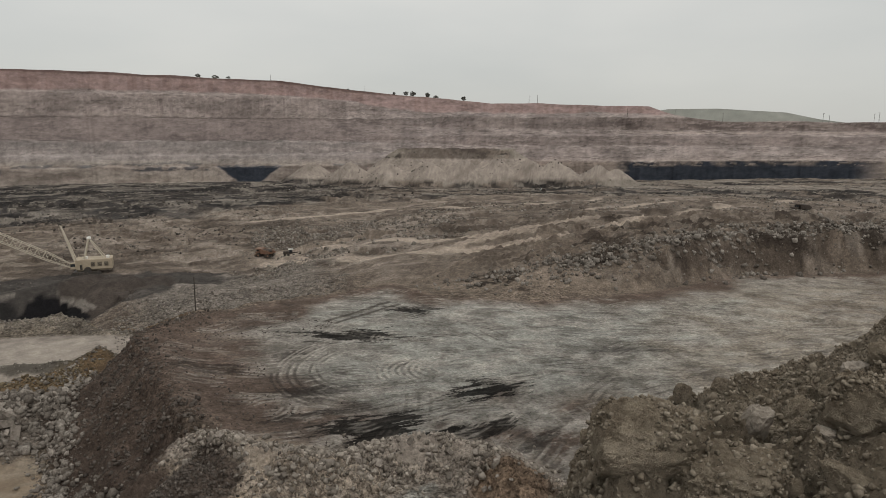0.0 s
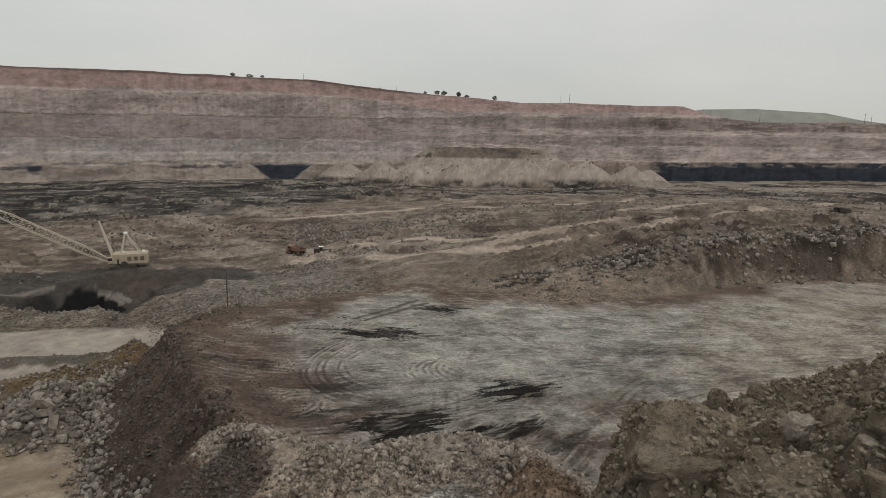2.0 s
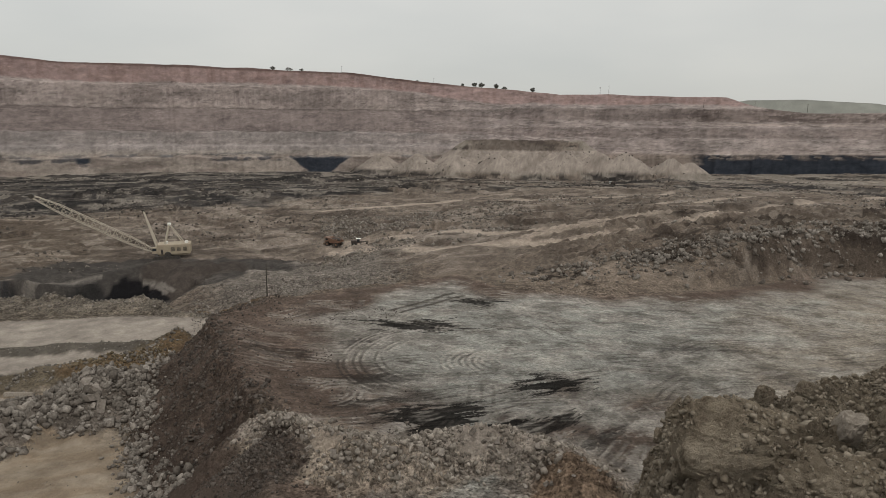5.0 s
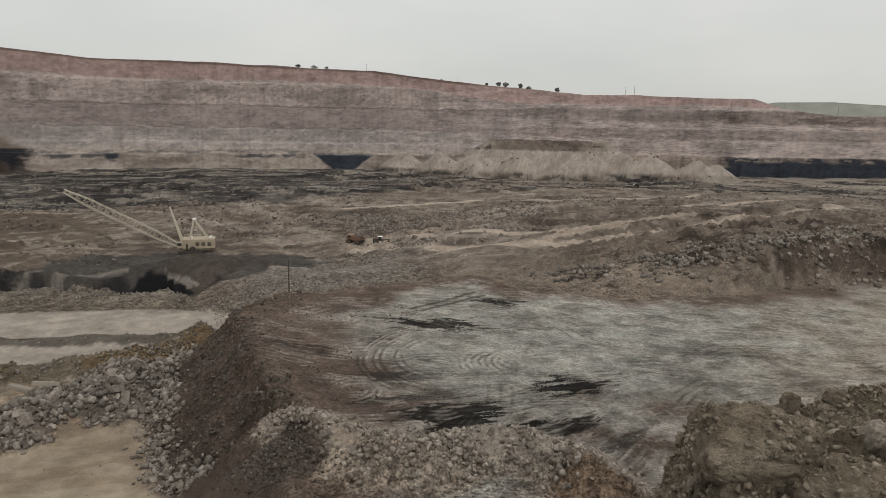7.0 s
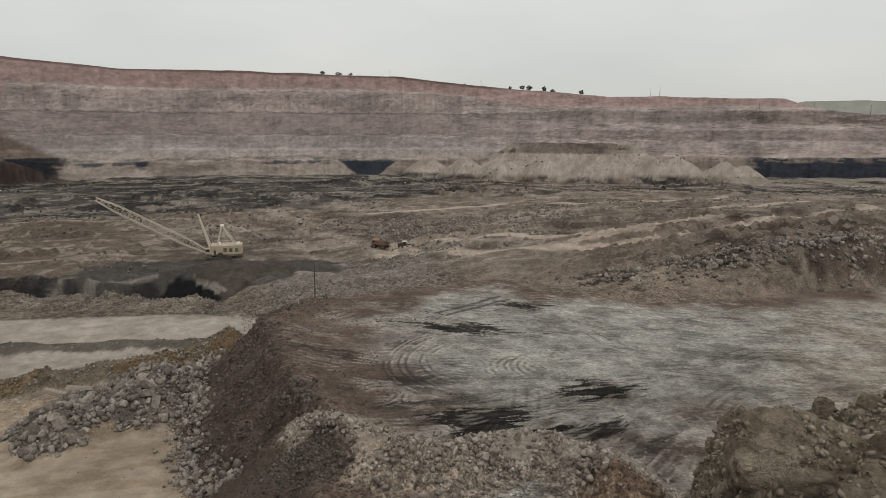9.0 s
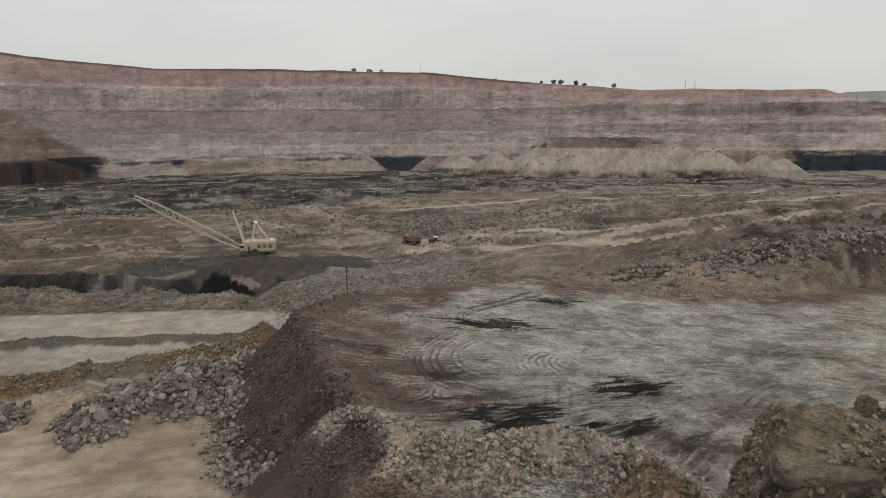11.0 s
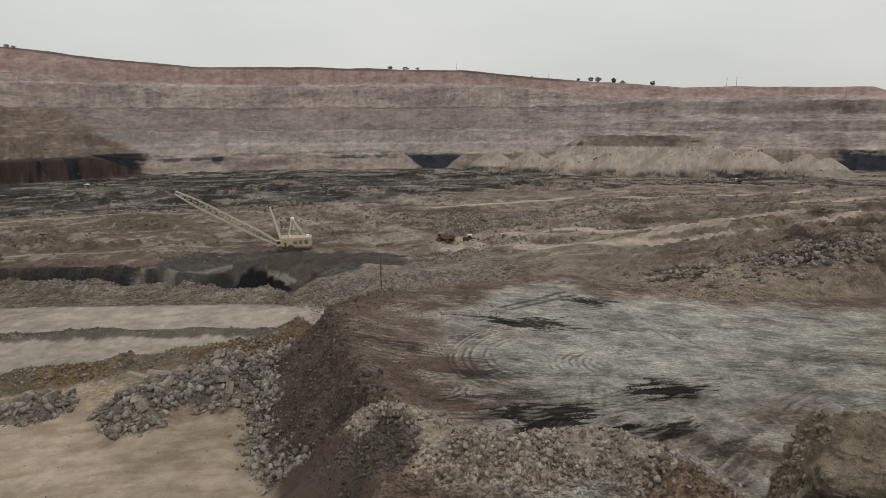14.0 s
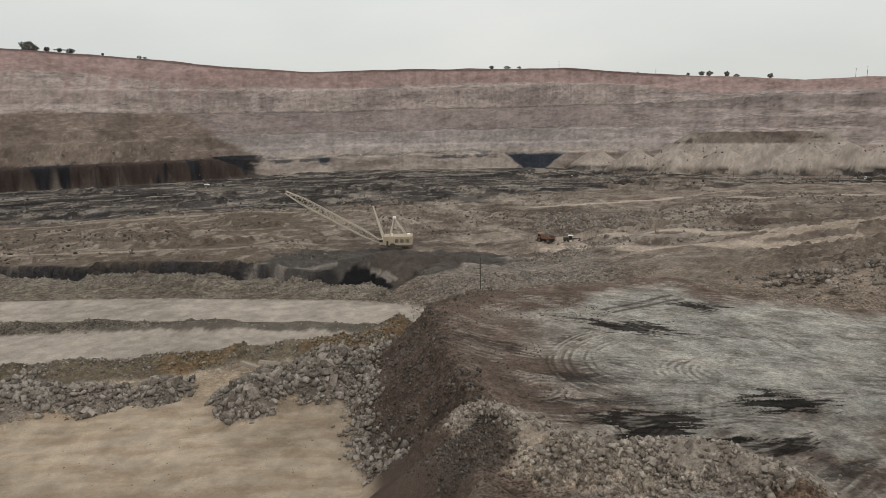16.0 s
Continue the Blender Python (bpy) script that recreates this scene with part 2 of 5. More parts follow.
    z = np.where(r > 1060 + (foot - 850), np.minimum(z, hold + 0.0 * r), z)
    # shoulder in front of the wall at the pit's far corner
    s = smooth(37, 46, az)
    near = foot - 45 * s
    s = smooth(0, 5, az - 37 - 0.09 * np.clip(r - near, 0, 95) * 1.0)
    sh = np.interp(r - near + 4 * n2, [-2, 2, 10, 40, 48, 95, 130], [0, 22, 24, 46, 47, 78, 92])
    z = lerp(z, np.maximum(z, np.where(r > near - 4, np.minimum(sh, back), z)), s)
    # distant hills
    hill = 60 + r * np.tan(np.radians(np.interp(az, [-36, -32.5, -30.8, -28.5, -26, -23.7, -19.9, -17, -12], [0, 0.9, 1.15, 1.68, 1.85, 2.02, 2.0, 1.5, 0])))
    z = np.where(r > 1500, np.maximum(z, lerp(z, hill, smooth(1700, 2500, r))), z)
    return np.where(r > 2900, z - (r - 2900) * 0.02, z)


# far wall and hill tones greyed, coal seam blued, for distance haze
SOIL, GREY, ROAD, COAL, HAZED_SEAM = (0.3, 0.255, 0.213), (0.43, 0.445, 0.42), (0.52, 0.455, 0.39), (0.05, 0.051, 0.054), (0.05, 0.06, 0.079)
RED, PALE, DULL, STONE, BROWN, OCHRE, DARK, HAZED_GREEN = ((0.365, 0.275, 0.25), (0.5, 0.435, 0.392), (0.285, 0.243, 0.225), (0.44, 0.4, 0.366),
                                                     (0.5, 0.425, 0.333), (0.24, 0.172, 0.105), (0.09, 0.076, 0.066), (0.27, 0.285, 0.262))


TURNS = [((-8.5, 93), (7.0, 8.1, 10.2, 11.2, 12.6, 13.4), 190, 78), ((-1.5, 91.5), (2.6, 3.6, 4.6, 5.6), 180, 80), ((1.2, 92), (2.4, 3.4, 4.4), 175, 75), ((3.6, 92.5), (2.4, 3.4), 170, 70),
         ((-5, 124), (2.2, 3.2, 4.4, 5.2), -10, 85)]
RUTS = [[(-18.4, 116.6), (-7.6, 129.8)], [(-16.4, 115.4), (-5.6, 128.4)]]


def drift(x, y):
    """Bearing of the traffic on the bench: fanning out near its rim, straight across further in."""
    return np.radians(np.interp(y, [62, 76, 92, 112, 150], [1.0, 0.85, 0.3, -0.1, -0.3]) * np.interp(x, [-30, -6, 5, 13, 30], [12, 20, 42, 58, 45]))


def sweeps():
    """Arcs of wheel tracks on the bench: centre, radius, bearing with half its spread and strength, colour."""
    rng = np.random.RandomState(21)
    for k in range(760):
        bx, by = rng.uniform(-40, 105), 64 + 92 * rng.uniform(0, 1) ** 1.15
        way = float(drift(bx, by)) + rng.normal() * 0.22 + (rng.uniform(-1.2, 1.2) if k % 7 == 0 else 0)
        turn = rng.uniform(20, 140)
        side = 1 if rng.randint(100) < 60 else -1
        ax, ay = bx - side * turn * math.sin(way), by + side * turn * math.cos(way)
        long = rng.uniform(0.8, 4.5) / turn
        tone = ((0.56, 0.54, 0.5), (0.1, 0.09, 0.082))[rng.randint(100) < 50]
        yield ax, ay, turn, (math.atan2(bx - ax, by - ay), long, rng.uniform(0.15, 0.6), rng.uniform(0.6, 2.2)), tone
    for k in range(40):
        ax, ay, turn = rng.uniform(-25, 60), rng.uniform(72, 130), rng.uniform(3, 9)
        yield ax, ay, turn, (rng.uniform(-3.1, 3.1), rng.uniform(0.4, 1.0), rng.uniform(0.3, 0.6), 0.9), (0.52, 0.5, 0.46)


def soil_colour(x, y, z):
    """Base colour of the bare ground by its kind: soil, rock, coal, packed road, red overburden; some shade and haze
    are put in too.
    """
    r = np.hypot(x, y)
    az = np.degrees(np.arctan2(-x, y))
    n1, n2, n3 = fbm(x, y, 45, 4, 11), fbm(x, y, 9, 4, 12), fbm(x, y, 2.2, 3, 13)
    c = np.empty(x.shape + (3,))
    c[:] = SOIL

    def lay(colour, mask):
        m = np.clip(mask, 0, 1)[..., None]
        c[:] = c * (1 - m) + np.array(colour) * m

    lay((0.228, 0.196, 0.168), 0.85 * smooth(150, 190, r))
    lay(STONE, 0.25 * smooth(0.1, 0.9, n2 + 0.6 * n1) * smooth(140, 200, r))
    lay(DARK, 0.4 * smooth(0.3, 0.8, -0.6 * n1 - 0.7 * n2) * smooth(140, 200, r))
    lines = fbm(az * 0.4, r * 0.34, 3.0, 4, 14)
    lay(DARK, 0.6 * smooth(0.4, 0.62, lines) * smooth(180, 240, r))
    lay(PALE, 0.2 * smooth(0.45, 0.75, -lines + 0.2 * n2) * smooth(180, 240, r))
    lay((0.155, 0.128, 0.102), 0.75 * smooth(29, 36, az) * smooth(235, 255, r) * smooth(520, 480, r + 20 * n1))
    # ledge shade put into the colour: steeper ground is laid darker
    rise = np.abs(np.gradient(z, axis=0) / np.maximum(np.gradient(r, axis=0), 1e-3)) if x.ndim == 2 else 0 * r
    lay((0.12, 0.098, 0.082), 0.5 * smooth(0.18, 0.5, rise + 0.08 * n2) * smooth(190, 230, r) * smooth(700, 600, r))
    chips = fbm(x, y * 0.7, 5, 3, 82)
    lay((0.4, 0.362, 0.32), 0.55 * smooth(0.4, 0.7, chips + 0.5 * n1) * smooth(180, 220, r) * smooth(560, 500, r))
    lay((0.12, 0.102, 0.088), 0.5 * smooth(0.45, 0.75, -chips - 0.4 * n1) * smooth(150, 200, r) * smooth(560, 500, r))
    # brown base with near-black and pale patches on the slope behind the bench
    back_slope = smooth(0, -12, az) * smooth(148, 158, r) * smooth(300, 260, r)
    lay((0.2, 0.168, 0.14), 0.7 * back_slope)
    lay((0.075, 0.062, 0.053), 0.8 * back_slope * smooth(0.1, 0.45, fbm(x, y, 7, 4, 88) + 0.3 * n1))
    lay((0.36, 0.32, 0.28), 0.6 * back_slope * smooth(0.25, 0.55, fbm(x, y, 5, 4, 89)))
    for k, line in enumerate(STRIPES):
        lay(ROAD, (0.9 if k > 1 else 0.55) * smooth(5.0 if k > 1 else 3.5, 3.0 if k > 1 else 1.5, along(x, y, line) + 2.0 * n2 + 0.8 * n3))
    lay(ROAD, 0.8 * smooth(26, 14, np.hypot((x + 50) * 0.6, y - 312) + 4 * n2))
    # coal floor
    e = r - (500 + 100 * smooth(28, 0, az)) + 18 * n1
    lay(COAL, 0.95 * smooth(0, 18, e) * smooth(-4, 14, az + 4 * n1) * (0.8 + 0.2 * n2))
    lay(COAL, 0.7 * smooth(-10, 30, e - 40) * smooth(2, -8, az) * smooth(-0.3, 0.4, n2 + n1))
    seams = fbm(az * 0.7, r * 0.12, 3.0, 4, 15)
    lay((0.03, 0.029, 0.029), 0.8 * smooth(0.1, 0.5, seams) * smooth(0, 20, e))
    lay((0.3, 0.28, 0.25), 0.4 * smooth(0.35, 0.7, -seams + 0.25 * n1) * smooth(10, 50, e))
    ledge = fbm(az * 0.9, r * 0.2, 1.6, 4, 83, 0.6)
    lay((0.36, 0.335, 0.3), 0.6 * smooth(0.42, 0.6, ledge) * smooth(-30, 10, e))
    lay((0.02, 0.02, 0.021), 0.75 * smooth(0.35, 0.6, -ledge) * smooth(-30, 10, e))
    lay((0.34, 0.31, 0.27), 0.6 * smooth(0.0, 0.4, n1 + n2 * 0.4) * smooth(770, 800, r))
    # rubble below the pole, trench and spoil
    lay((0.27, 0.25, 0.228), smooth(-0.2, 0.3, n2 + 0.8) * smooth(26, 22, az) * smooth(6, 12, az) * smooth(130, 140, r) * smooth(270, 240, r))
    d = inside(x, y, TRENCH_RING)
    lay(COAL, smooth(-4, 1, d + 1.5 * n2))
    heap = smooth(44, 38, np.hypot((x + 122) * 0.8, y - 226) + 6 * n2)
    lay((0.1, 0.094, 0.089), heap)
    fall = fbm(np.degrees(np.arctan2(x + 116, y - 224)) * 0.9, r * 0.03, 6, 4, 5)
    lay((0.19, 0.178, 0.165), 0.5 * heap * smooth(0.1, 0.6, fall) * smooth(36, 28, np.hypot(x + 118, y - 214)))
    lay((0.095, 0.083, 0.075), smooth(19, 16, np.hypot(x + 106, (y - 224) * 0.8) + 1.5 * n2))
    # black hollow of the cut, drawn by colour alone
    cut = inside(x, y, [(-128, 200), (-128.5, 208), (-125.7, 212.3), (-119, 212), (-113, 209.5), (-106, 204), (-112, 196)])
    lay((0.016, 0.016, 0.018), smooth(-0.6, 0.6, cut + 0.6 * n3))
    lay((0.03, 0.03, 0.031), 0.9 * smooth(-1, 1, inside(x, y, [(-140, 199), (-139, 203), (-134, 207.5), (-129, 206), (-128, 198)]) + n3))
    for line, wide in (([(-118.3, 214.2), (-113.4, 212.3), (-107, 208)], 1.1), ([(-121, 213.2), (-114, 211), (-109, 207)], 0.9), ([(-166, 192), (-149, 201), (-134, 211.5)], 0.8),
                       ([(-162, 189), (-141, 202.7), (-132, 209)], 0.7), ([(-156, 192), (-143, 205), (-136, 212)], 0.5)):
        lay((0.29, 0.272, 0.25), 0.85 * smooth(wide * 1.1, wide * 0.4, along(x, y, line) + 0.35 * n3))
    # lower terrace
    d = inside(x, y, LEFT_RING)
    lay((0.24, 0.215, 0.18), smooth(-4, 1, d))
    lay(BROWN, smooth(-2, 4, d) * smooth(8, -4, along(x, y, [(-118, 50), (-84, 64), (-60, 68), (-40, 40)]) - 14 + 3 * n2))
    lay(BROWN, 0.8 * smooth(-2, 4, d) * smooth(60, 50, np.hypot(x + 66, y - 22)))
    lay(BROWN, 0.9 * smooth(-2, 4, d) * smooth(5, 3, along(x, y, [(-118, 72), (-92, 84), (-80, 86), (-78, 74)]) + n2))
    rub = fbm(x * 0.9 + y * 0.44, (y * 0.9 - x * 0.44) * 4, 7, 5, 81, 0.6)
    lay((0.4, 0.32, 0.235), 0.6 * smooth(0.1, 0.5, rub) * smooth(-2, 4, d) * (r < 125))
    lay((0.57, 0.5, 0.41), 0.5 * smooth(0.15, 0.55, -rub + 0.2 * n2) * smooth(-2, 4, d) * (r < 125))
    for line in ROADS_LEFT:
        lay((0.47, 0.432, 0.388), smooth(1.08, 0.95, (along(x, y, line) + 0.7 * n2) / 10.0) * smooth(-2, 0, d))
    lay((0.26, 0.237, 0.205), smooth(7.5, 6, along(x, y, BERM_FAR) + 1.0 * n3))
    lay((0.17, 0.158, 0.138), smooth(3.6, 2.6, along(x, y, BERM_MID) + 0.6 * n3))
    lay((0.19, 0.165, 0.125), smooth(6.5, 5, along(x, y, RIDGE) + 1.2 * n2))
    lay(OCHRE, 0.8 * smooth(5, 3, along(x, y, [(-61, 114), (-66, 107), (-72, 104)]) + 1.5 * n2))
    lay(OCHRE, 0.9 * smooth(5, 3, along(x, y, [(-86, 94), (-91, 88)]) + 1.5 * n2))
    lay(OCHRE, 0.8 * smooth(7, 4, along(x, y, [(-52, 150), (-70, 150)]) + 1.5 * n2))
    # soil under the piles darkened: shade between the stones put into its colour
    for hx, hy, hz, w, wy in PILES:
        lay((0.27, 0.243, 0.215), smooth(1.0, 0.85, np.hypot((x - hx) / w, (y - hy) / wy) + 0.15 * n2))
    # grey bench and its dark tipped edge
    d = inside(x, y, BENCH_RING)
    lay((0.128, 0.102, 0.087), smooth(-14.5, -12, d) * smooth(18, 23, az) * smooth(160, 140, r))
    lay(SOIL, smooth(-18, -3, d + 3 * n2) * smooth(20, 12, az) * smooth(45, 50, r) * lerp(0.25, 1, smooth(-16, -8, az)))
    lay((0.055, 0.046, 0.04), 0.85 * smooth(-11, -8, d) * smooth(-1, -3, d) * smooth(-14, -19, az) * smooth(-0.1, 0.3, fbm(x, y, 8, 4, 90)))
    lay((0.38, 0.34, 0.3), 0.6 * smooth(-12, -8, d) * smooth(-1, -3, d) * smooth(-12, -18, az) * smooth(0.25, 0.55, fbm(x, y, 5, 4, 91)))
    lay((0.196, 0.154, 0.13), smooth(-1, 3, d + n2))
    middle = smooth(2, 16, d + 5 * n2) * smooth(30, 8, az + 6 * n1)
    lay(GREY, 0.9 * middle * smooth(-0.5, 0.4, n1 + 0.4 * n2 + 0.5 - 0.095 * np.maximum(az - 2, 0) - 0.012 * np.maximum(84 - r, 0)))
    lay((0.44, 0.395, 0.335), 0.8 * middle * smooth(-16, -28, az + 6 * n2))
    # scraped black patches, longer across the view
    def scraped(seed, ratio):
        total, weight = 0.0, 1e-6
        for bearing in (-4, 20, 54):
            w = np.clip(1 - np.abs(np.degrees(drift(x, y)) - bearing) / 30, 0, 1)
            ca, sa = math.cos(radians(bearing)), math.sin(radians(bearing))
            total, weight = total + w * fbm(x * ca + y * sa, (y * ca - x * sa) * ratio, 5, 5, seed + bearing, 0.65), weight + w
        return total / weight

    shred = scraped(170, 6.0)
    lay((0.15, 0.135, 0.122), 0.5 * middle * smooth(0.15, 0.5, scraped(180, 1.9) + 0.25 * n1))
    lay((0.53, 0.51, 0.475), 0.5 * middle * smooth(0.15, 0.5, scraped(190, 1.9) + 0.2 * n2))
    side = smooth(13, 18, az + 3 * n2) * smooth(1, 4, d)
    lay((0.4, 0.36, 0.325), 0.6 * side * smooth(12, 6, np.hypot((x + 29) * 0.7, y - 98) + 4 * n2) * smooth(-0.1, 0.4, scraped(200, 4.0)))
    black = np.zeros(x.shape)
    for hx, hy, wx, wy, much in ((-3.3, 124.2, 5, 2.6, 1), (-12.7, 108, 9, 3.0, 1), (-6, 72, 6, 3.4, 1), (8.1, 84, 5, 3.2, 1), (1.2, 70.6, 6, 1.2, 1), (8, 72.4, 5.5, 1.8, 0.9), (-31, 92, 6, 2.6, 0.5),
                                 (-22, 99, 4, 1.6, 0.4), (-16, 83, 6, 2.2, 0.5), (34, 101, 9, 2.0, 0.3), (27, 112, 6, 1.6, 0.25), (13, 69, 4, 1.2, 0.5), (-14, 76, 7, 1.0, 0.6)):
        tilt = float(drift(hx, hy))
        p, q = (x - hx) * math.cos(tilt) + (y - hy) * math.sin(tilt), (y - hy) * math.cos(tilt) - (x - hx) * math.sin(tilt)
        black = np.maximum(black, much * smooth(1.0, 0.75, np.hypot(p / wx, q / wy) + 0.8 * shred))
    lay((0.016, 0.015, 0.014), 0.92 * black)
    # wheel tracks swept over the bench, in pairs; their ridge shading is colour only
    k = np.nonzero((d > 1) & (r > 60) & (r < 225) & (np.abs(az) < 44))
    tx, ty, td = x[k], y[k], smooth(1, 5, d[k])
    sub = c[k]
    for cx, cy, turn, half, pale in sweeps():
        e = np.abs(np.hypot(tx - cx, ty - cy) - turn)
        away = np.abs(np.arctan2(tx - cx, ty - cy) - half[0])
        away = np.minimum(away, 2 * np.pi - away)
        on = (e < 2.8) & (away < half[1])
        if not on.any():
            continue
        g = np.minimum(e[on], np.abs(e[on] - half[3]))
        m = (smooth(0.34, 0.1, g) * smooth(half[1], half[1] * 0.55, away[on]) * td[on] * half[2] * (0.75 + 0.5 * hashed(np.floor(tx[on] * 1.5), np.floor(ty[on] * 1.5), 9)))[:, None]
        sub[on] = sub[on] * (1 - m) + np.array(pale) * m
    c[k] = sub
    # turning tracks of the dumpers, in pairs; lit ridge and shaded gap are coloured
    for (cx, cy), radii, facing, spread in TURNS:
        e = np.hypot(x - cx, (y - cy) / 1.15)
        swing = np.abs((np.degrees(np.arctan2(y - cy, x - cx)) - facing + 180) % 360 - 180)
        for k in radii:
            lay((0.5, 0.475, 0.435), 0.5 * smooth(-0.5, 0.5, n3 + n2) * smooth(0.3, 0.12, np.abs(e - k + 0.1 * n2)) * smooth(spread, spread - 25, swing))
            lay((0.08, 0.072, 0.066), 0.6 * smooth(-0.6, 0.4, n3 - n2) * smooth(0.3, 0.12, np.abs(e - k - 0.45 + 0.1 * n2)) * smooth(spread, spread - 25, swing))
    lay((0.012, 0.011, 0.01), 0.75 * black * smooth(-0.4, 0.2, shred + 0.3 * n3))
    for line in RUTS:
        lay((0.09, 0.08, 0.07), 0.75 * smooth(0.7, 0.25, along(x, y, line)))
    # dark patches over the slope behind the bench, strongest at the slump
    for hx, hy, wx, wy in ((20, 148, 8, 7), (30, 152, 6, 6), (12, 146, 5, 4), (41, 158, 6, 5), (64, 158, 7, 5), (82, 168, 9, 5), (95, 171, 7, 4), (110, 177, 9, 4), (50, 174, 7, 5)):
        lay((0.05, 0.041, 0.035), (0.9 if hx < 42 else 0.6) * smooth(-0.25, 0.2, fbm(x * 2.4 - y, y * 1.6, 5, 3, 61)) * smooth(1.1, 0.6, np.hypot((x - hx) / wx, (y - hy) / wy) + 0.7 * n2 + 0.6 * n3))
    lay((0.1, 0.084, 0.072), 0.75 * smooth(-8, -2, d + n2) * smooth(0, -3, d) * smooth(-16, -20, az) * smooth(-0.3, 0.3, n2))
    # rock heap
    e = along(x, y, HEAP)
    lay((0.52, 0.472, 0.42), smooth(6, 4, e + n3) * (r < 75))
    lay((0.45, 0.39, 0.32), 0.6 * smooth(0.0, 0.5, n1 + n2) * smooth(7, 5, e + n3) * (r < 75))
    lay((0.14, 0.117, 0.102), smooth(6.8, 4.6, np.hypot(x + 22.5, y - 58.5) + 1.2 * n3 + n2))
    lay((0.24, 0.165, 0.11), 0.8 * smooth(5, 3, np.hypot(x - 8, y - 57) + n2))
    # cut wall: coal seam, grey rock, dull slope, pale face, red earth
    foot = wall_foot(az)
    q1, q2, q3 = fbm(az * 15, z * 2.5, 60, 3, 43), fbm(az * 15, z * 2.2, 12, 4, 44), fbm(az * 15, z * 1.6, 3.5, 3, 45)
    high = smooth(-10, -5, r - foot)
    n1, n2, n3 = lerp(n1, q1, high), lerp(n2, q2, high), lerp(n3, q3, high) * smooth(2000, 1500, r)
    zw = z + 1.2 * n2
    zs = z + 0.3 * n2
    up = smooth(-6, -2, r - foot)
    ribs = fbm(az * 60, z * 0.12, 12, 3, 23)
    lay(STONE, up)
    lay(DULL, up * smooth(-0.2, 0.5, fbm(x, zw * 6, 40, 4, 27)) * 0.6)
    lay(DULL, 0.6 * up * smooth(13, 10, az) * smooth(-17, -15, az) * smooth(56, 46, zw))
    strata = fbm(az * 1.3, zw * 0.9, 3.0, 4, 26)
    tall = smooth(-6, 14, az)
    # right-hand wall paled to stand in for the dust haze there
    lay(PALE, 0.5 * up * smooth(4, -12, az))
    lay(DARK, 0.3 * up * smooth(0.15, 0.6, fbm(x, zw * 9, 60, 3, 28)))
    lay(HAZED_SEAM, up * smooth(25, 24, zs) * smooth(-16.2, -17.2, az + 0.6 * n2) * smooth(-36, -33, az))
    lay(HAZED_SEAM, up * smooth(19, 18, zs) * smooth(0.15, -0.15, np.abs(az - 14.9) - 1.05 - 0.088 * np.clip(zw - 1.5, 0, 20)))
    lay(HAZED_SEAM, up * smooth(18.5, 17.5, zs) * smooth(9, 12, zs + 2 * n2) * smooth(32.2, 32.6, az) * smooth(33.6, 33.2, az))
    lay(HAZED_SEAM, 0.8 * up * smooth(18.5, 17, zs) * smooth(12.5, 14.5, zs + 2 * n2) * smooth(33, 33.6, az) * smooth(38, 37, az) * smooth(-0.3, 0.2, n2))
    lay(HAZED_SEAM, 0.8 * up * smooth(19, 18, zs) * smooth(13, 15, zs + n2) * smooth(16, 17, az) * smooth(25, 24, az + 2 * n1) * smooth(-0.2, 0.2, n2 + 0.2))
    lay(HAZED_SEAM, 0.8 * up * smooth(2.0, 0.8, np.abs(zw - 19.5 - 2 * n1)) * smooth(0.0, 0.25, n1 + 0.3 * n2) * tall)
    lay(DARK, 0.6 * up * smooth(26, 28, zw) * smooth(45, 41, zw) * smooth(4.4, 3.0, np.abs(az + 1.6 + 0.5 * n2) + 0.12 * (zw - 26)))
    lay(DULL, 0.95 * up * smooth(49, 53, zw) * smooth(81, 78, zw) * tall)
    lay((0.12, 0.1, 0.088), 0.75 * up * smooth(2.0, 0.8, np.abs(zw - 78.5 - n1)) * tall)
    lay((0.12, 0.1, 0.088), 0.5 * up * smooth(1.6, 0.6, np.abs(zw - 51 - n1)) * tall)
    lay(PALE, up * smooth(79, 82, zw) * (0.75 + 0.15 * ribs) * tall)
    lay(DULL, 0.6 * up * smooth(0.05, 0.5, ribs) * smooth(82, 86, zw) * smooth(110, 104, zw) * tall)
    lay(DULL, 0.5 * up * smooth(-0.3, 0.3, fbm(x, zw * 5, 55, 3, 29)) * smooth(40, 48, zw) * (1 - tall))
    lay((0.17, 0.135, 0.118), 0.6 * up * smooth(65, 67, zw) * smooth(85, 83, zw) * smooth(-12, -18, az))
    lay(ROAD, 0.7 * up * smooth(2, 1, np.abs(zw - 63)) * smooth(-14, -20, az))
    lay(DARK, lerp(lerp(0.25, 0.5, tall), 0.2, smooth(76, 82, zw) * tall) * up * smooth(0.32, 0.52, strata) * smooth(24, 28, zw))
    lay(PALE, lerp(0.5, 0.2, smooth(50, 54, zw) * smooth(81, 77, zw) * tall) * up * smooth(0.3, 0.6, -strata) * smooth(24, 28, zw))
    lift = up * smooth(16, 20, z)
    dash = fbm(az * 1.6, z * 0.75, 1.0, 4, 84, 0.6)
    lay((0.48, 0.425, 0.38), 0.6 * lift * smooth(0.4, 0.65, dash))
    # shade below each pale dash, put into the colour
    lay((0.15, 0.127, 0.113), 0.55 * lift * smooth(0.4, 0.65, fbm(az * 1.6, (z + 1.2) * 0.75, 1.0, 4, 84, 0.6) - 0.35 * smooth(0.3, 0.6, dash)))
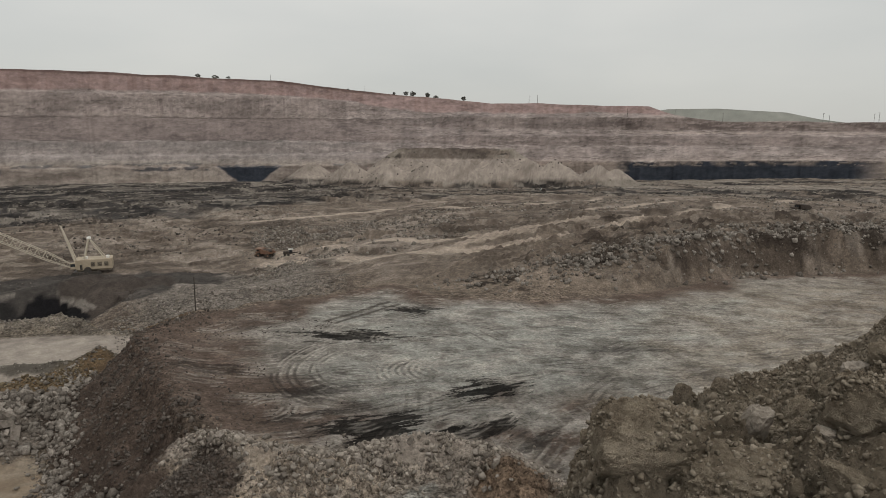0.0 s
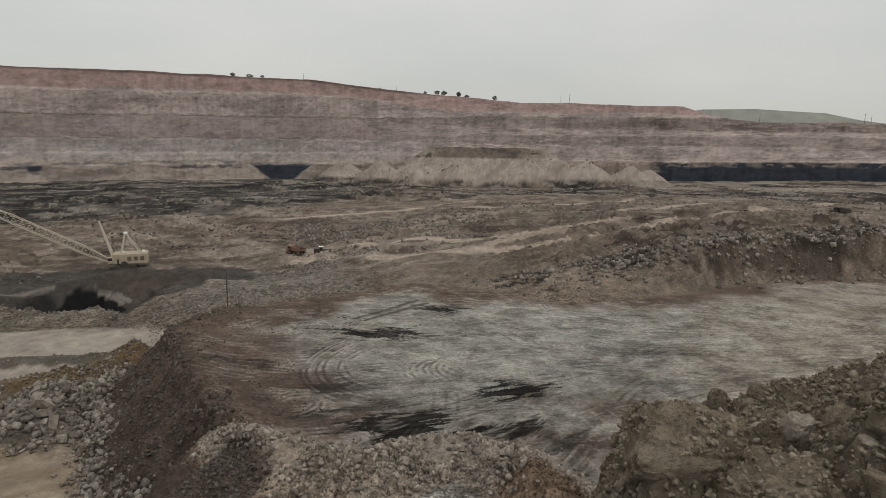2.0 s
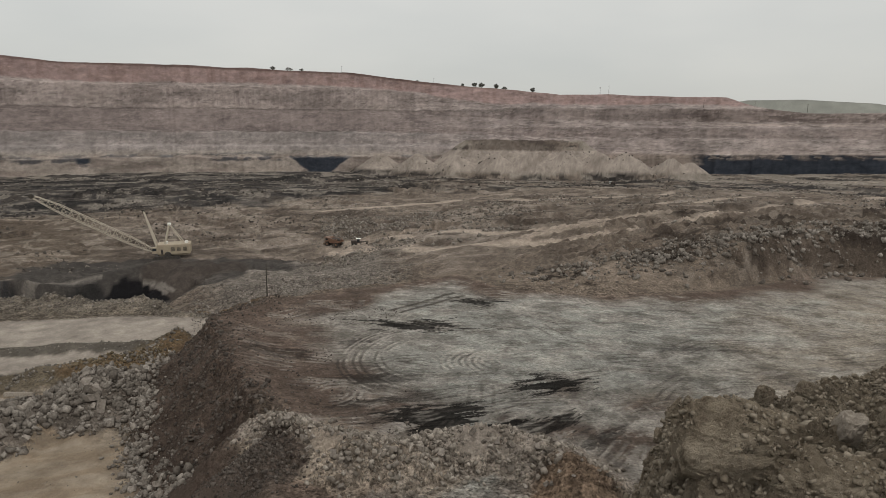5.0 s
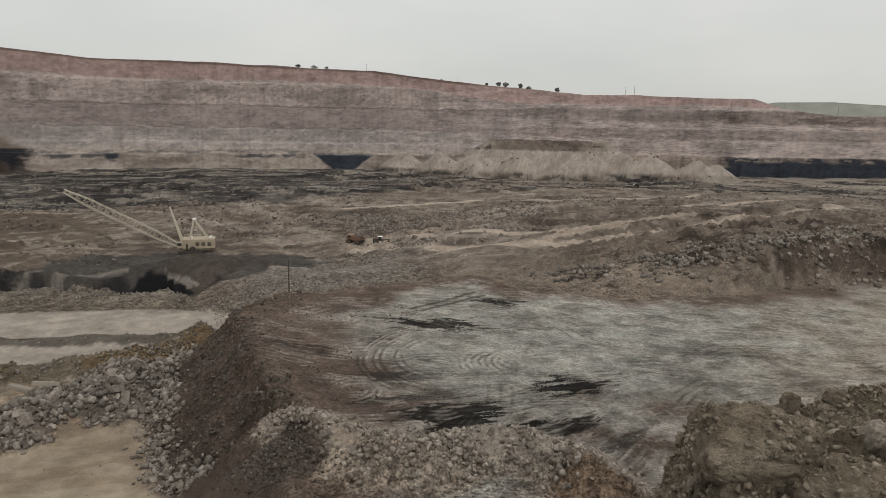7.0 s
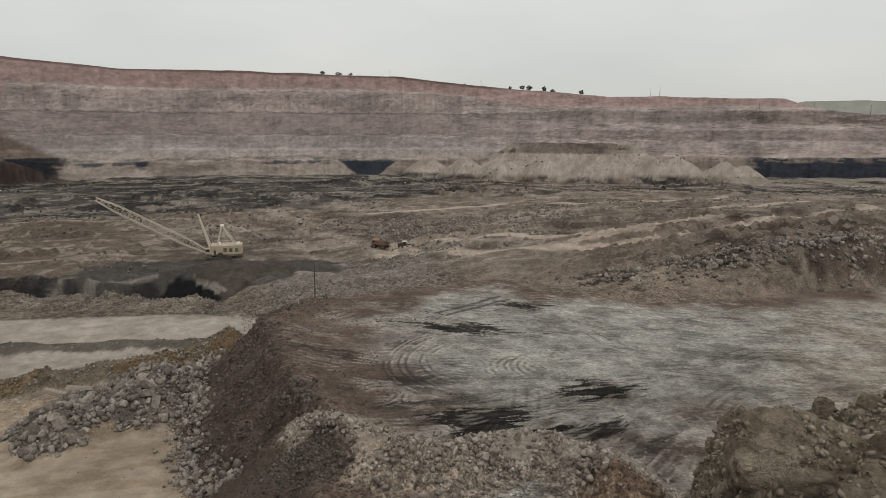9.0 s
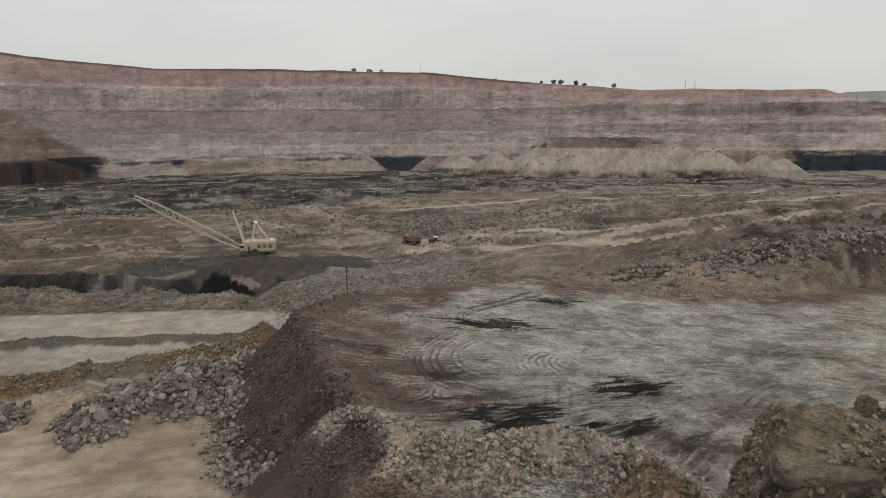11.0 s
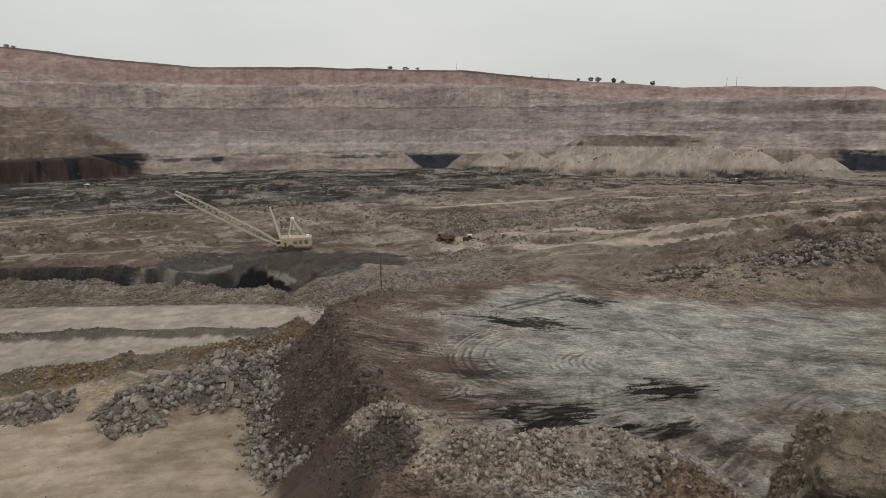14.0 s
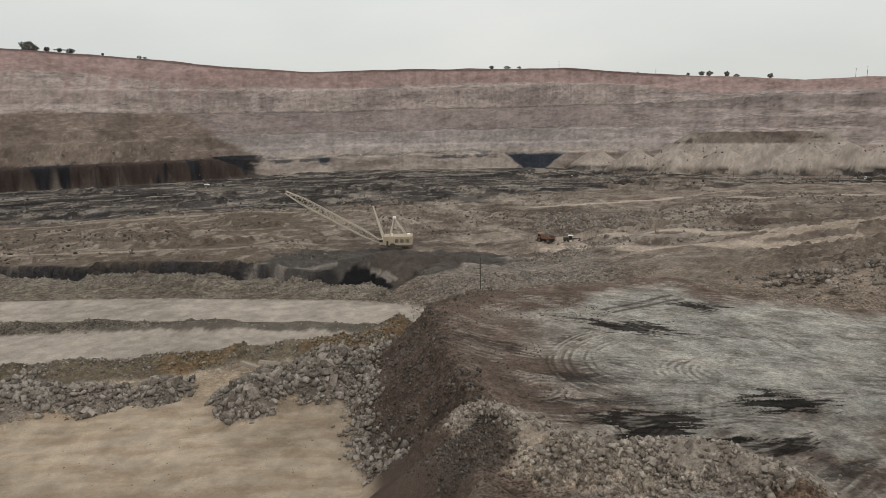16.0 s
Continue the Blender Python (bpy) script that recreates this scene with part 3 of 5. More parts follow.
    lay((0.5, 0.445, 0.395), 0.5 * lift * smooth(0.35, 0.6, fbm(az * 5.5, z * 0.16, 1.0, 3, 85)) * (smooth(4, 2, np.abs(zw - 83)) + 0.6 * smooth(5, 3, np.abs(zw - 42))) * tall)
    blot = fbm(az * 0.5, z * 0.05, 1.0, 4, 86)
    lay((0.43, 0.37, 0.33), 0.45 * lift * smooth(0.1, 0.6, blot))
    lay((0.21, 0.178, 0.16), 0.4 * lift * smooth(0.1, 0.6, -blot))
    lay((0.27, 0.228, 0.208), 0.6 * up * smooth(49, 52, zw) * smooth(80, 77, zw) * tall)
    lay((0.43, 0.408, 0.38), 0.45 * up * smooth(19, 22, zw) * smooth(50, 46, zw) * tall)
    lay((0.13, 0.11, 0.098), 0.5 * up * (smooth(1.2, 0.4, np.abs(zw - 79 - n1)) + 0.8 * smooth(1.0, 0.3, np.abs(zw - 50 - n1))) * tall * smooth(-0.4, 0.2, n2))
    red = smooth(0, 4, zw - lerp(88, 113 + 22 * smooth(40, 54, az), smooth(-2, 14, az)) + 2.5 * n1)
    lay(RED, up * red)
    lay((0.25, 0.172, 0.148), 0.4 * up * red * smooth(0.0, 0.5, fbm(az * 40, z * 0.3, 14, 3, 37)))
    lay((0.4, 0.3, 0.262), 0.5 * up * red * smooth(0.1, 0.5, fbm(az * 1.2, z * 0.3, 1.0, 4, 87)))
    gully = fbm(az * 22 + z * 0.35, z * 0.02, 9, 2, 39)
    lay(RED, 0.7 * up * smooth(0.15, 0.45, gully) * smooth(37, 42, az) * smooth(88, 110, z))
    lay((0.13, 0.085, 0.072), 0.8 * up * smooth(-4, -1, z - (60 + skyline(az) * r)) * smooth(-4, 6, az))
    c *= 1 - (up * smooth(20, 30, z))[..., None] * np.array((0.1, 0.09, 0.03))
    # shoulder at the far corner
    s = smooth(0, 1.5, az - 38 - 0.1 * np.clip(z - 24, 0, 60) + 0.6 * n2) * smooth(-52, -45, r - foot) * smooth(84, 76, z + 8 * n1)
    lay((0.185, 0.15, 0.127), 0.85 * s)
    lay((0.3, 0.262, 0.23), 0.6 * s * smooth(0.35, 0.65, dash))
    lay((0.12, 0.098, 0.085), 0.5 * s * smooth(0.1, 0.6, -blot))
    lay((0.07, 0.055, 0.05), s * smooth(25, 23.5, zs))
    lay((0.03, 0.032, 0.038), s * smooth(25, 23.5, zs) * smooth(0.0, 0.15, n1 + 0.1))
    # dumped cones
    lay((0.12, 0.1, 0.088), 0.7 * smooth(4.6, 3.4, np.abs(az + 1.6 + 0.4 * n2)) * smooth(24, 27, z) * (r < foot - 3) * (r > 800) * smooth(34, 30, az))
    cone = smooth(4, 8, z) * (np.hypot(x, y + 0.0) < foot - 6) * (r > 730) * smooth(34, 30, az) * smooth(30, 28, z)
    lay((0.37, 0.332, 0.298), cone)
    lay((0.24, 0.21, 0.187), 0.6 * cone * smooth(0.1, 0.4, fbm(x - 1.6 * z, z * 0.2, 26, 3, 41)))
    # grass on the distant hills, paled by haze mixed into its colour
    lay(HAZED_GREEN, smooth(1700, 2000, r))
    c *= (1 + 0.10 * n1 + 0.15 * n2 + 0.18 * n3)[..., None] * np.array((0.76, 0.72, 0.695))
    d = inside(x, y, BENCH_RING)
    packed = smooth(-1, 5, d) * (r > 62)
    bench = packed
    tread = np.zeros(x.shape)
    for line in ROADS_LEFT:
        tread = np.maximum(tread, smooth(1.1, 0.9, along(x, y, line) / 10.0))
    tread = np.maximum(tread, smooth(60, 50, np.hypot(x + 66, y - 22)))
    tread = np.maximum(tread, smooth(8, -4, along(x, y, [(-118, 50), (-84, 64), (-60, 68), (-40, 40)]) - 14 + 3 * n2))
    for hx, hy, hz, w, wy in PILES:
        tread = tread * smooth(0.9, 1.05, np.hypot((x - hx) / w, (y - hy) / wy))
    loose = (1 - np.maximum(tread * 0.8, packed * 0.6)) * lerp(1, 0.5, smooth(46, 38, np.hypot((x + 122) * 0.8, y - 226))) * lerp(1.0, 0.62, smooth(170, 280, r)) * lerp(1, 0.45, smooth(700, 800, r)) * lerp(1, 0.5, smooth(10, 2, az) * smooth(135, 150, r)) * lerp(1, 0.6, smooth(2, -4, d) * smooth(20, 24, az) * (r < 135))
    packed = np.maximum(packed, tread * 0.2)
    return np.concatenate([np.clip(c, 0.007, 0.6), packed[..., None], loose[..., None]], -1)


# ---- materials ----
def nodes_of(name, rough=0.9):
    m = bpy.data.materials.new(name)
    m.use_nodes = True
    n, l = m.node_tree.nodes, m.node_tree.links
    shader = n["Principled BSDF"]
    shader.inputs["Roughness"].default_value = rough
    shader.inputs["Specular IOR Level"].default_value = 0.06 if rough > 0.85 else 0.25
    return m, n, l, shader


def noise_at(n, l, vector, scale, detail=6, rough=0.6):
    t = n.new("ShaderNodeTexNoise")
    t.inputs["Scale"].default_value = scale
    t.inputs["Detail"].default_value = detail
    t.inputs["Roughness"].default_value = rough
    l.new(vector, t.inputs["Vector"])
    return t.outputs["Fac"]


def ramp(n, l, fac, stops):
    t = n.new("ShaderNodeValToRGB")
    while len(t.color_ramp.elements) < len(stops):
        t.color_ramp.elements.new(0.5)
    for e, (p, c) in zip(t.color_ramp.elements, stops):
        e.position = p
        e.color = (*c, 1) if len(c) == 3 else c
    l.new(fac, t.inputs[0])
    return t.outputs[0]


def times(n, l, a, b):
    t = n.new("ShaderNodeMixRGB")
    t.blend_type = 'MULTIPLY'
    t.inputs[0].default_value = 1
    l.new(a, t.inputs[1])
    l.new(b, t.inputs[2])
    return t.outputs[0]


def earth_material():
    m, n, l, shader = nodes_of("bare_earth", 0.95)
    at = n.new("ShaderNodeTexCoord").outputs["Object"]
    col = n.new("ShaderNodeVertexColor")
    col.layer_name = "soil"
    coarse = ramp(n, l, noise_at(n, l, at, 0.35, 8, 0.7), [(0.33, (0.5, 0.49, 0.48)), (0.5, (1, 1, 1)), (0.75, (1.35, 1.34, 1.32))])
    fine = ramp(n, l, noise_at(n, l, at, 2.6, 6, 0.7), [(0.37, (0.42, 0.41, 0.4)), (0.49, (1, 1, 1)), (0.72, (1.4, 1.4, 1.38))])
    loose = n.new("ShaderNodeAttribute")
    loose.attribute_name = "loose"
    bits = grit = None
    for size in (3.1, 1.1):
        v = n.new("ShaderNodeTexVoronoi")
        v.inputs["Scale"].default_value = size
        v.inputs["Randomness"].default_value = 1
        l.new(at, v.inputs["Vector"])
        tone = n.new("ShaderNodeSeparateColor")
        l.new(v.outputs["Color"], tone.inputs[0])
        shade = ramp(n, l, tone.outputs[0], [(0.0, (0.6, 0.59, 0.58)), (0.4, (0.95, 0.95, 0.95)), (0.75, (1.05, 1.05, 1.05)), (1.0, (1.3, 1.29, 1.27))])
        bits = times(n, l, bits, shade) if bits else shade
        stone = n.new("ShaderNodeMath")
        stone.operation = 'MULTIPLY_ADD'
        stone.inputs[1].default_value = -0.5 / size
        l.new(v.outputs["Distance"], stone.inputs[0])
        if grit:
            l.new(grit, stone.inputs[2])
        grit = stone.outputs[0]
    stony = n.new("ShaderNodeMixRGB")
    stony.inputs[1].default_value = (1, 1, 1, 1)
    l.new(loose.outputs["Fac"], stony.inputs[0])
    l.new(times(n, l, times(n, l, coarse, fine), bits), stony.inputs[2])
    # scraped tracks that sweep along the packed bench
    rel = n.new("ShaderNodeVectorMath")
    rel.operation = 'SUBTRACT'
    rel.inputs[1].default_value = (-39, 312, 0)
    l.new(at, rel.inputs[0])
    apart = n.new("ShaderNodeSeparateXYZ")
    l.new(rel.outputs[0], apart.inputs[0])
    flat = n.new("ShaderNodeCombineXYZ")
    l.new(apart.outputs[0], flat.inputs[0])
    l.new(apart.outputs[1], flat.inputs[1])
    ring = n.new("ShaderNodeVectorMath")
    ring.operation = 'LENGTH'
    l.new(flat.outputs[0], ring.inputs[0])
    swing = n.new("ShaderNodeMath")
    swing.operation = 'ARCTAN2'
    l.new(apart.outputs[0], swing.inputs[0])
    l.new(apart.outputs[1], swing.inputs[1])
    arc = n.new("ShaderNodeMath")
    arc.operation = 'MULTIPLY'
    arc.inputs[1].default_value = 95
    l.new(swing.outputs[0], arc.inputs[0])
    lay = n.new("ShaderNodeCombineXYZ")
    l.new(ring.outputs["Value"], lay.inputs[0])
    l.new(arc.outputs[0], lay.inputs[1])
    streaks = ramp(n, l, noise_at(n, l, lay.outputs[0], 1.7, 4, 0.75), [(0.3, (0.88, 0.88, 0.88)), (0.43, (0.98, 0.98, 0.98)), (0.57, (1.02, 1.02, 1.02)), (0.7, (1.08, 1.08, 1.08))])
    across = n.new("ShaderNodeMapping")
    across.inputs["Rotation"].default_value = (0, 0, radians(-12))
    across.inputs["Scale"].default_value = (1.0, 1.6, 1)
    l.new(at, across.inputs["Vector"])
    cross = ramp(n, l, noise_at(n, l, across.outputs[0], 1.5, 5, 0.75), [(0.33, (0.5, 0.49, 0.48)), (0.44, (0.93, 0.93, 0.93)), (0.56, (1.04, 1.04, 1.04)), (0.68, (1.4, 1.4, 1.38))])
    streaks = times(n, l, streaks, cross)
    track = n.new("ShaderNodeMixRGB")
    track.inputs[1].default_value = (1, 1, 1, 1)
    l.new(col.outputs["Alpha"], track.inputs[0])
    l.new(streaks, track.inputs[2])
    l.new(times(n, l, times(n, l, col.outputs[0], stony.outputs[0]), track.outputs[0]), shader.inputs["Base Color"])
    bump = n.new("ShaderNodeBump")
    bump.inputs["Strength"].default_value = 1.0
    bump.inputs["Distance"].default_value = 0.8
    l.new(noise_at(n, l, at, 1.4, 9, 0.75), bump.inputs["Height"])
    pebbles = n.new("ShaderNodeBump")
    pebbles.inputs["Distance"].default_value = 1.0
    near = n.new("ShaderNodeMath")
    near.operation = 'POWER'
    near.inputs[1].default_value = 2.0
    l.new(loose.outputs["Fac"], near.inputs[0])
    l.new(near.outputs[0], pebbles.inputs["Strength"])
    l.new(grit, pebbles.inputs["Height"])
    l.new(bump.outputs[0], pebbles.inputs["Normal"])
    l.new(pebbles.outputs[0], shader.inputs["Normal"])
    return m


EARTH = earth_material()


def grid_object(name, x, y, z, colours, material, wrap=False):
    rows, cols = x.shape
    co = np.stack([x, y, z], -1).reshape(-1, 3).astype(np.float32)
    a = (np.arange(rows - 1)[:, None] * cols + np.arange(cols - 1)[None, :]).ravel()
    quads = np.stack([a, a + 1, a + cols + 1, a + cols], 1).astype(np.int32)
    me = bpy.data.meshes.new(name)
    me.vertices.add(len(co))
    me.vertices.foreach_set("co", co.ravel())
    me.loops.add(quads.size)
    me.loops.foreach_set("vertex_index", quads.ravel())
    me.polygons.add(len(quads))
    me.polygons.foreach_set("loop_start", np.arange(0, quads.size, 4, dtype=np.int32))
    me.update(calc_edges=True)
    if colours is not None:
        rough = me.attributes.new("loose", 'FLOAT', 'POINT')
        rough.data.foreach_set("value", colours.reshape(-1, 5)[:, 4].astype(np.float32))
        at = me.color_attributes.new("soil", 'FLOAT_COLOR', 'POINT')
        rgba = np.ones((len(co), 4), np.float32)
        rgba[:] = colours.reshape(-1, 5)[:, :4]
        at.data.foreach_set("color", rgba.ravel())
    me.materials.append(material)
    me.validate()
    return new(name, me)


# ---- ground: one sheet from underfoot to the horizon ----
turns = np.radians(np.concatenate([np.linspace(-178, -46, 34), np.linspace(-40, 29.93, 840), np.linspace(30, 60, 280), np.linspace(66, 178, 30), [182]]))
near_rows = np.concatenate([[0.02, 0.5, 1.0, 1.6], np.linspace(2, 48, 24), np.linspace(50, 57.4, 10), 34 / np.tan(np.radians(np.linspace(30.5, 14.1, 300))), np.linspace(136, 240, 140),
                            np.linspace(241.5, 520, 125)])
way = np.linspace(0, 210, 2101)
climb = np.cumsum(1 + 1.3 * np.abs(np.gradient(np.interp(way, *TALL), way)) + 1.3 * np.abs(np.gradient(np.interp(way, *STEADY), way)))
steps = np.interp(np.linspace(climb[0], climb[-1], 210), climb, way)
foot_row = wall_foot(np.degrees(turns))
floor_rows = 524 + (foot_row[None, :] - 56 - 524) * np.linspace(0, 1, 64)[:, None]
wall_rows = foot_row[None, :] + np.concatenate([np.linspace(-52, -39, 18), np.linspace(-36, -1, 14), steps])[:, None]
back_rows = wall_rows[-1][None, :] + (4800 - wall_rows[-1][None, :]) * (np.geomspace(1, 60, 34)[1:, None] - 1) / 59
rows = np.concatenate([np.repeat(near_rows[:, None], len(turns), 1), floor_rows, wall_rows, back_rows])
gx, gy = -rows * np.sin(turns)[None, :], rows * np.cos(turns)[None, :]
gz = height(gx, gy)
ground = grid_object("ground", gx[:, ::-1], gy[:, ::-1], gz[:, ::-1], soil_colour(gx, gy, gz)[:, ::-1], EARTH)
tagged(ground, "grey and brown dug earth of a terraced coal pit", "ground", kind="structure")


def ground_at(x, y):
    return float(height(np.array([float(x)]), np.array([float(y)]))[0])


# ---- dirt bank beside the viewpoint ----
def bank_height(x, y):
    r = np.hypot(x, y)
    az = np.degrees(np.arctan2(-x, y))
    brow = np.interp(az, [-60, -36, -30, -24, -19, -15, -13, -9], [11, 9.6, 8.8, 7.8, 7.6, 6.6, 5.8, 5]) + 0.25 * fbm(x, y, 1.3, 3, 61)
    dip = np.interp(az, [-70, -36.5, -34.8, -32, -29.7, -28, -26, -24, -21, -17, -15, -14.3, -12.9, -9], [9, 13.4, 15.2, 17.2, 18.4, 18.8, 20, 21, 22.4, 23.4, 24.5, 28, 31, 40])
    edge = 60 - brow * np.tan(np.radians(dip))
    z = lerp(57.95, edge, (r - 3.0) / (brow - 3.0)) - 0.7 * smooth(3.2, 1.8, r)
    z = np.where(r > brow, edge - 1.1 * (r - brow), z)
    z = z + 0.13 * fbm(x, y, 1.7, 4, 62) + 0.08 * fbm(x, y, 0.5, 4, 63, 0.6) - 0.1
    wx, wy = x + 0.12 * fbm(x, y, 0.4, 2, 67), y + 0.12 * fbm(x, y, 0.4, 2, 70)
    some = smooth(-0.2, 0.4, fbm(x, y, 2.1, 2, 71))
    z = z + 0.22 * some * smooth(0.55, 0.35, cells(wx, wy, 1.1, 68)) + 0.18 * smooth(0.6, 0.35, cells(wx, wy, 0.55, 64)) - 0.06
    return z + 0.09 * smooth(0.65, 0.3, cells(wx, wy, 0.24, 65)) + 0.05 * smooth(0.7, 0.15, cells(x, y, 0.11, 66)) + 0.03 * fbm(x, y, 0.1, 3, 69)


def bank_material(name, gain):
    m, n, l, shader = nodes_of(name, 0.95)
    at = n.new("ShaderNodeTexCoord").outputs["Object"]
    a = ramp(n, l, noise_at(n, l, at, 0.8, 6, 0.65), [(p, tuple(gain * v for v in c)) for p, c in ((0.3, (0.21, 0.165, 0.119)), (0.5, (0.315, 0.26, 0.198)), (0.7, (0.41, 0.348, 0.275)))])
    b = ramp(n, l, noise_at(n, l, at, 14, 8, 0.75), [(0.33, (0.45, 0.43, 0.41)), (0.5, (1, 1, 1)), (0.7, (1.4, 1.4, 1.38))])
    l.new(times(n, l, a, b), shader.inputs["Base Color"])
    bump = n.new("ShaderNodeBump")
    bump.inputs["Strength"].default_value = 1.0
    bump.inputs["Distance"].default_value = 0.16
    l.new(noise_at(n, l, at, 22, 9, 0.8), bump.inputs["Height"])
    l.new(bump.outputs[0], shader.inputs["Normal"])
    return m


# one clay recipe twice; the blocks get it at a higher gain
CLAY, PALER_CLAY = bank_material("loose_clay_soil", 0.95), bank_material("paler_clay", 1.3)
turns = np.radians(np.concatenate([np.linspace(-75, -41, 40), np.linspace(-40.5, -7, 500)]))
reach = np.concatenate([np.linspace(1.4, 3, 20), np.linspace(3.02, 10, 290), np.linspace(10.1, 22, 30)])
bx, by = -np.outer(reach, np.sin(turns)), np.outer(reach, np.cos(turns))
bank = grid_object("dirt_bank", bx[:, ::-1], by[:, ::-1], bank_height(bx, by)[:, ::-1], None, CLAY)
tagged(bank, "bank of loose lumpy brown clay at the pit's rim", "bank", kind="structure")


# ---- making things ----
def part(name, bm, material, parent=None, label=""):
    me = bpy.data.meshes.new(name)
    bm.normal_update()
    bm.to_mesh(me)
    bm.free()
    me.materials.append(material)
    ob = new(name, me)
    if parent:
        ob.parent = parent
    return tagged(ob, label)


def block(bm, centre, size, turn=None, bevel=0.0):
    m = Matrix.Translation(centre) @ (turn or Matrix()) @ Matrix.Diagonal((*size, 1))
    made = bmesh.ops.create_cube(bm, size=1, matrix=m)
    if bevel:
        edges = {e for v in made["verts"] for e in v.link_edges}
        bmesh.ops.bevel(bm, geom=list(edges), offset=bevel, segments=1, affect='EDGES')


def rod(bm, a, b, r0, r1=None, sides=8):
    a, b = Vector(a), Vector(b)
    m = Matrix.Translation((a + b) / 2) @ (b - a).to_track_quat('Z', 'Y').to_matrix().to_4x4()
    bmesh.ops.create_cone(bm, cap_ends=True, segments=sides, radius1=r0, radius2=r0 if r1 is None else r1, depth=(b - a).length, matrix=m)


def wedge(bm, outline, width, y=0.0):
    """A plate with that outline in x and z, of that width along y."""
    front = [bm.verts.new((x, y - width / 2, z)) for x, z in outline]
    back = [bm.verts.new((x, y + width / 2, z)) for x, z in outline]
    bm.faces.new(front)
    bm.faces.new(back[::-1])
    for i in range(len(outline)):
        j = (i + 1) % len(outline)
        bm.faces.new((front[j], front[i], back[i], back[j]))


def paint(name, colour, rough=0.55, dirt=(0.2, 0.17, 0.14), much=0.5, metal=0.0, scale=1.5):
    m, n, l, shader = nodes_of(name, rough)
    at = n.new("ShaderNodeTexCoord").outputs["Object"]
    t = n.new("ShaderNodeMixRGB")
    t.inputs[1].default_value = (*colour, 1)
    t.inputs[2].default_value = (*dirt, 1)
    grime = ramp(n, l, noise_at(n, l, at, scale, 7, 0.7), [(0.4, (0, 0, 0)), (0.75, (much, much, much))])
    l.new(grime, t.inputs[0])
    l.new(t.outputs[0], shader.inputs["Base Color"])
    shader.inputs["Metallic"].default_value = metal
    return m


def stone_material(name, low, high, single, scale=3.0):
    m, n, l, shader = nodes_of(name, 0.92)
    at = n.new("ShaderNodeTexCoord").outputs["Object"]
    pick = n.new("ShaderNodeObjectInfo").outputs["Random"] if single else n.new("ShaderNodeNewGeometry").outputs["Random Per Island"]
    base = ramp(n, l, pick, [(0.0, low), (0.6, tuple((a + b) / 2 for a, b in zip(low, high))), (1.0, high)])
    grain = ramp(n, l, noise_at(n, l, at, scale, 8, 0.7), [(0.33, (0.5, 0.48, 0.46)), (0.52, (1, 1, 1)), (0.72, (1.35, 1.34, 1.32))])
    l.new(times(n, l, base, grain), shader.inputs["Base Color"])
    bump = n.new("ShaderNodeBump")
    bump.inputs["Strength"].default_value = 0.7
    bump.inputs["Distance"].default_value = 0.3 / scale
    l.new(noise_at(n, l, at, scale * 1.5, 8, 0.7), bump.inputs["Height"])
    l.new(bump.outputs[0], shader.inputs["Normal"])
    return m


STONE_ONE = stone_material("blasted_rock", (0.12, 0.103, 0.088), (0.29, 0.256, 0.224), True)
STONE_MANY = stone_material("blasted_rock_mixed", (0.11, 0.095, 0.082), (0.29, 0.26, 0.229), False)
STONE_HEAP = stone_material("heap_rock_mixed", (0.13, 0.111, 0.093), (0.36, 0.319, 0.274), False)
STONE_DARK = stone_material("dark_rock_mixed", (0.045, 0.039, 0.035), (0.2, 0.176, 0.153), False)
STONE_DIM = stone_material("dim_rock_mixed", (0.06, 0.05, 0.044), (0.15, 0.129, 0.112), False)
STONE_OCHRE = stone_material("ochre_rock_mixed", (0.1, 0.078, 0.052), (0.21, 0.165, 0.108), False)
CLOD = stone_material("clay_clods", (0.14, 0.115, 0.087), (0.27, 0.231, 0.183), False, 16)
BOULDER = stone_material("clay_boulder", (0.23, 0.2, 0.167), (0.31, 0.27, 0.23), True, 9)


def rock_shape(seed, level):
    """Points and triangles of one angular stone about one metre across."""
    rng = np.random.RandomState(seed)
    bm = bmesh.new()
    if level < 3:
        for sx in (-1, 1):
            for sy in (-1, 1):
                for sz in (-1, 1):
                    for k in range(level):
                        bm.verts.new(np.array((sx, sy, sz)) * rng.uniform(0.45, 1.0, 3) * (0.52, 0.42, 0.33))
        bmesh.ops.convex_hull(bm, input=list(bm.verts))
        bmesh.ops.delete(bm, geom=[v for v in bm.verts if not v.link_faces], context='VERTS')
        bmesh.ops.triangulate(bm, faces=list(bm.faces))
        bm.verts.index_update()
        p, f = np.array([v.co[:] for v in bm.verts]), np.array([[v.index for v in t.verts] for t in bm.faces])
        bm.free()
        return p, f
    bmesh.ops.create_icosphere(bm, subdivisions=level, radius=0.5)
    p = np.array([v.co[:] for v in bm.verts])
    f = np.array([[v.index for v in t.verts] for t in bm.faces])
    bm.free()
    p = p * (1 + rng.uniform(-0.16, 0.16, (len(p), 1)))
    for k in range(9):
        w = rng.normal(size=3)
        w /= np.linalg.norm(w)
        over = p @ w - rng.uniform(0.2, 0.38)
        p = p - np.outer(np.maximum(over, 0), w)
    p = p * rng.uniform((0.85, 0.65, 0.5), (1.25, 1.0, 0.85))
    return p, f


SHAPES = {1: [rock_shape(k, 1) for k in range(14)], 2: [rock_shape(50 + k, 2) for k in range(12)], 3: [rock_shape(90 + k, 4) for k in range(8)]}


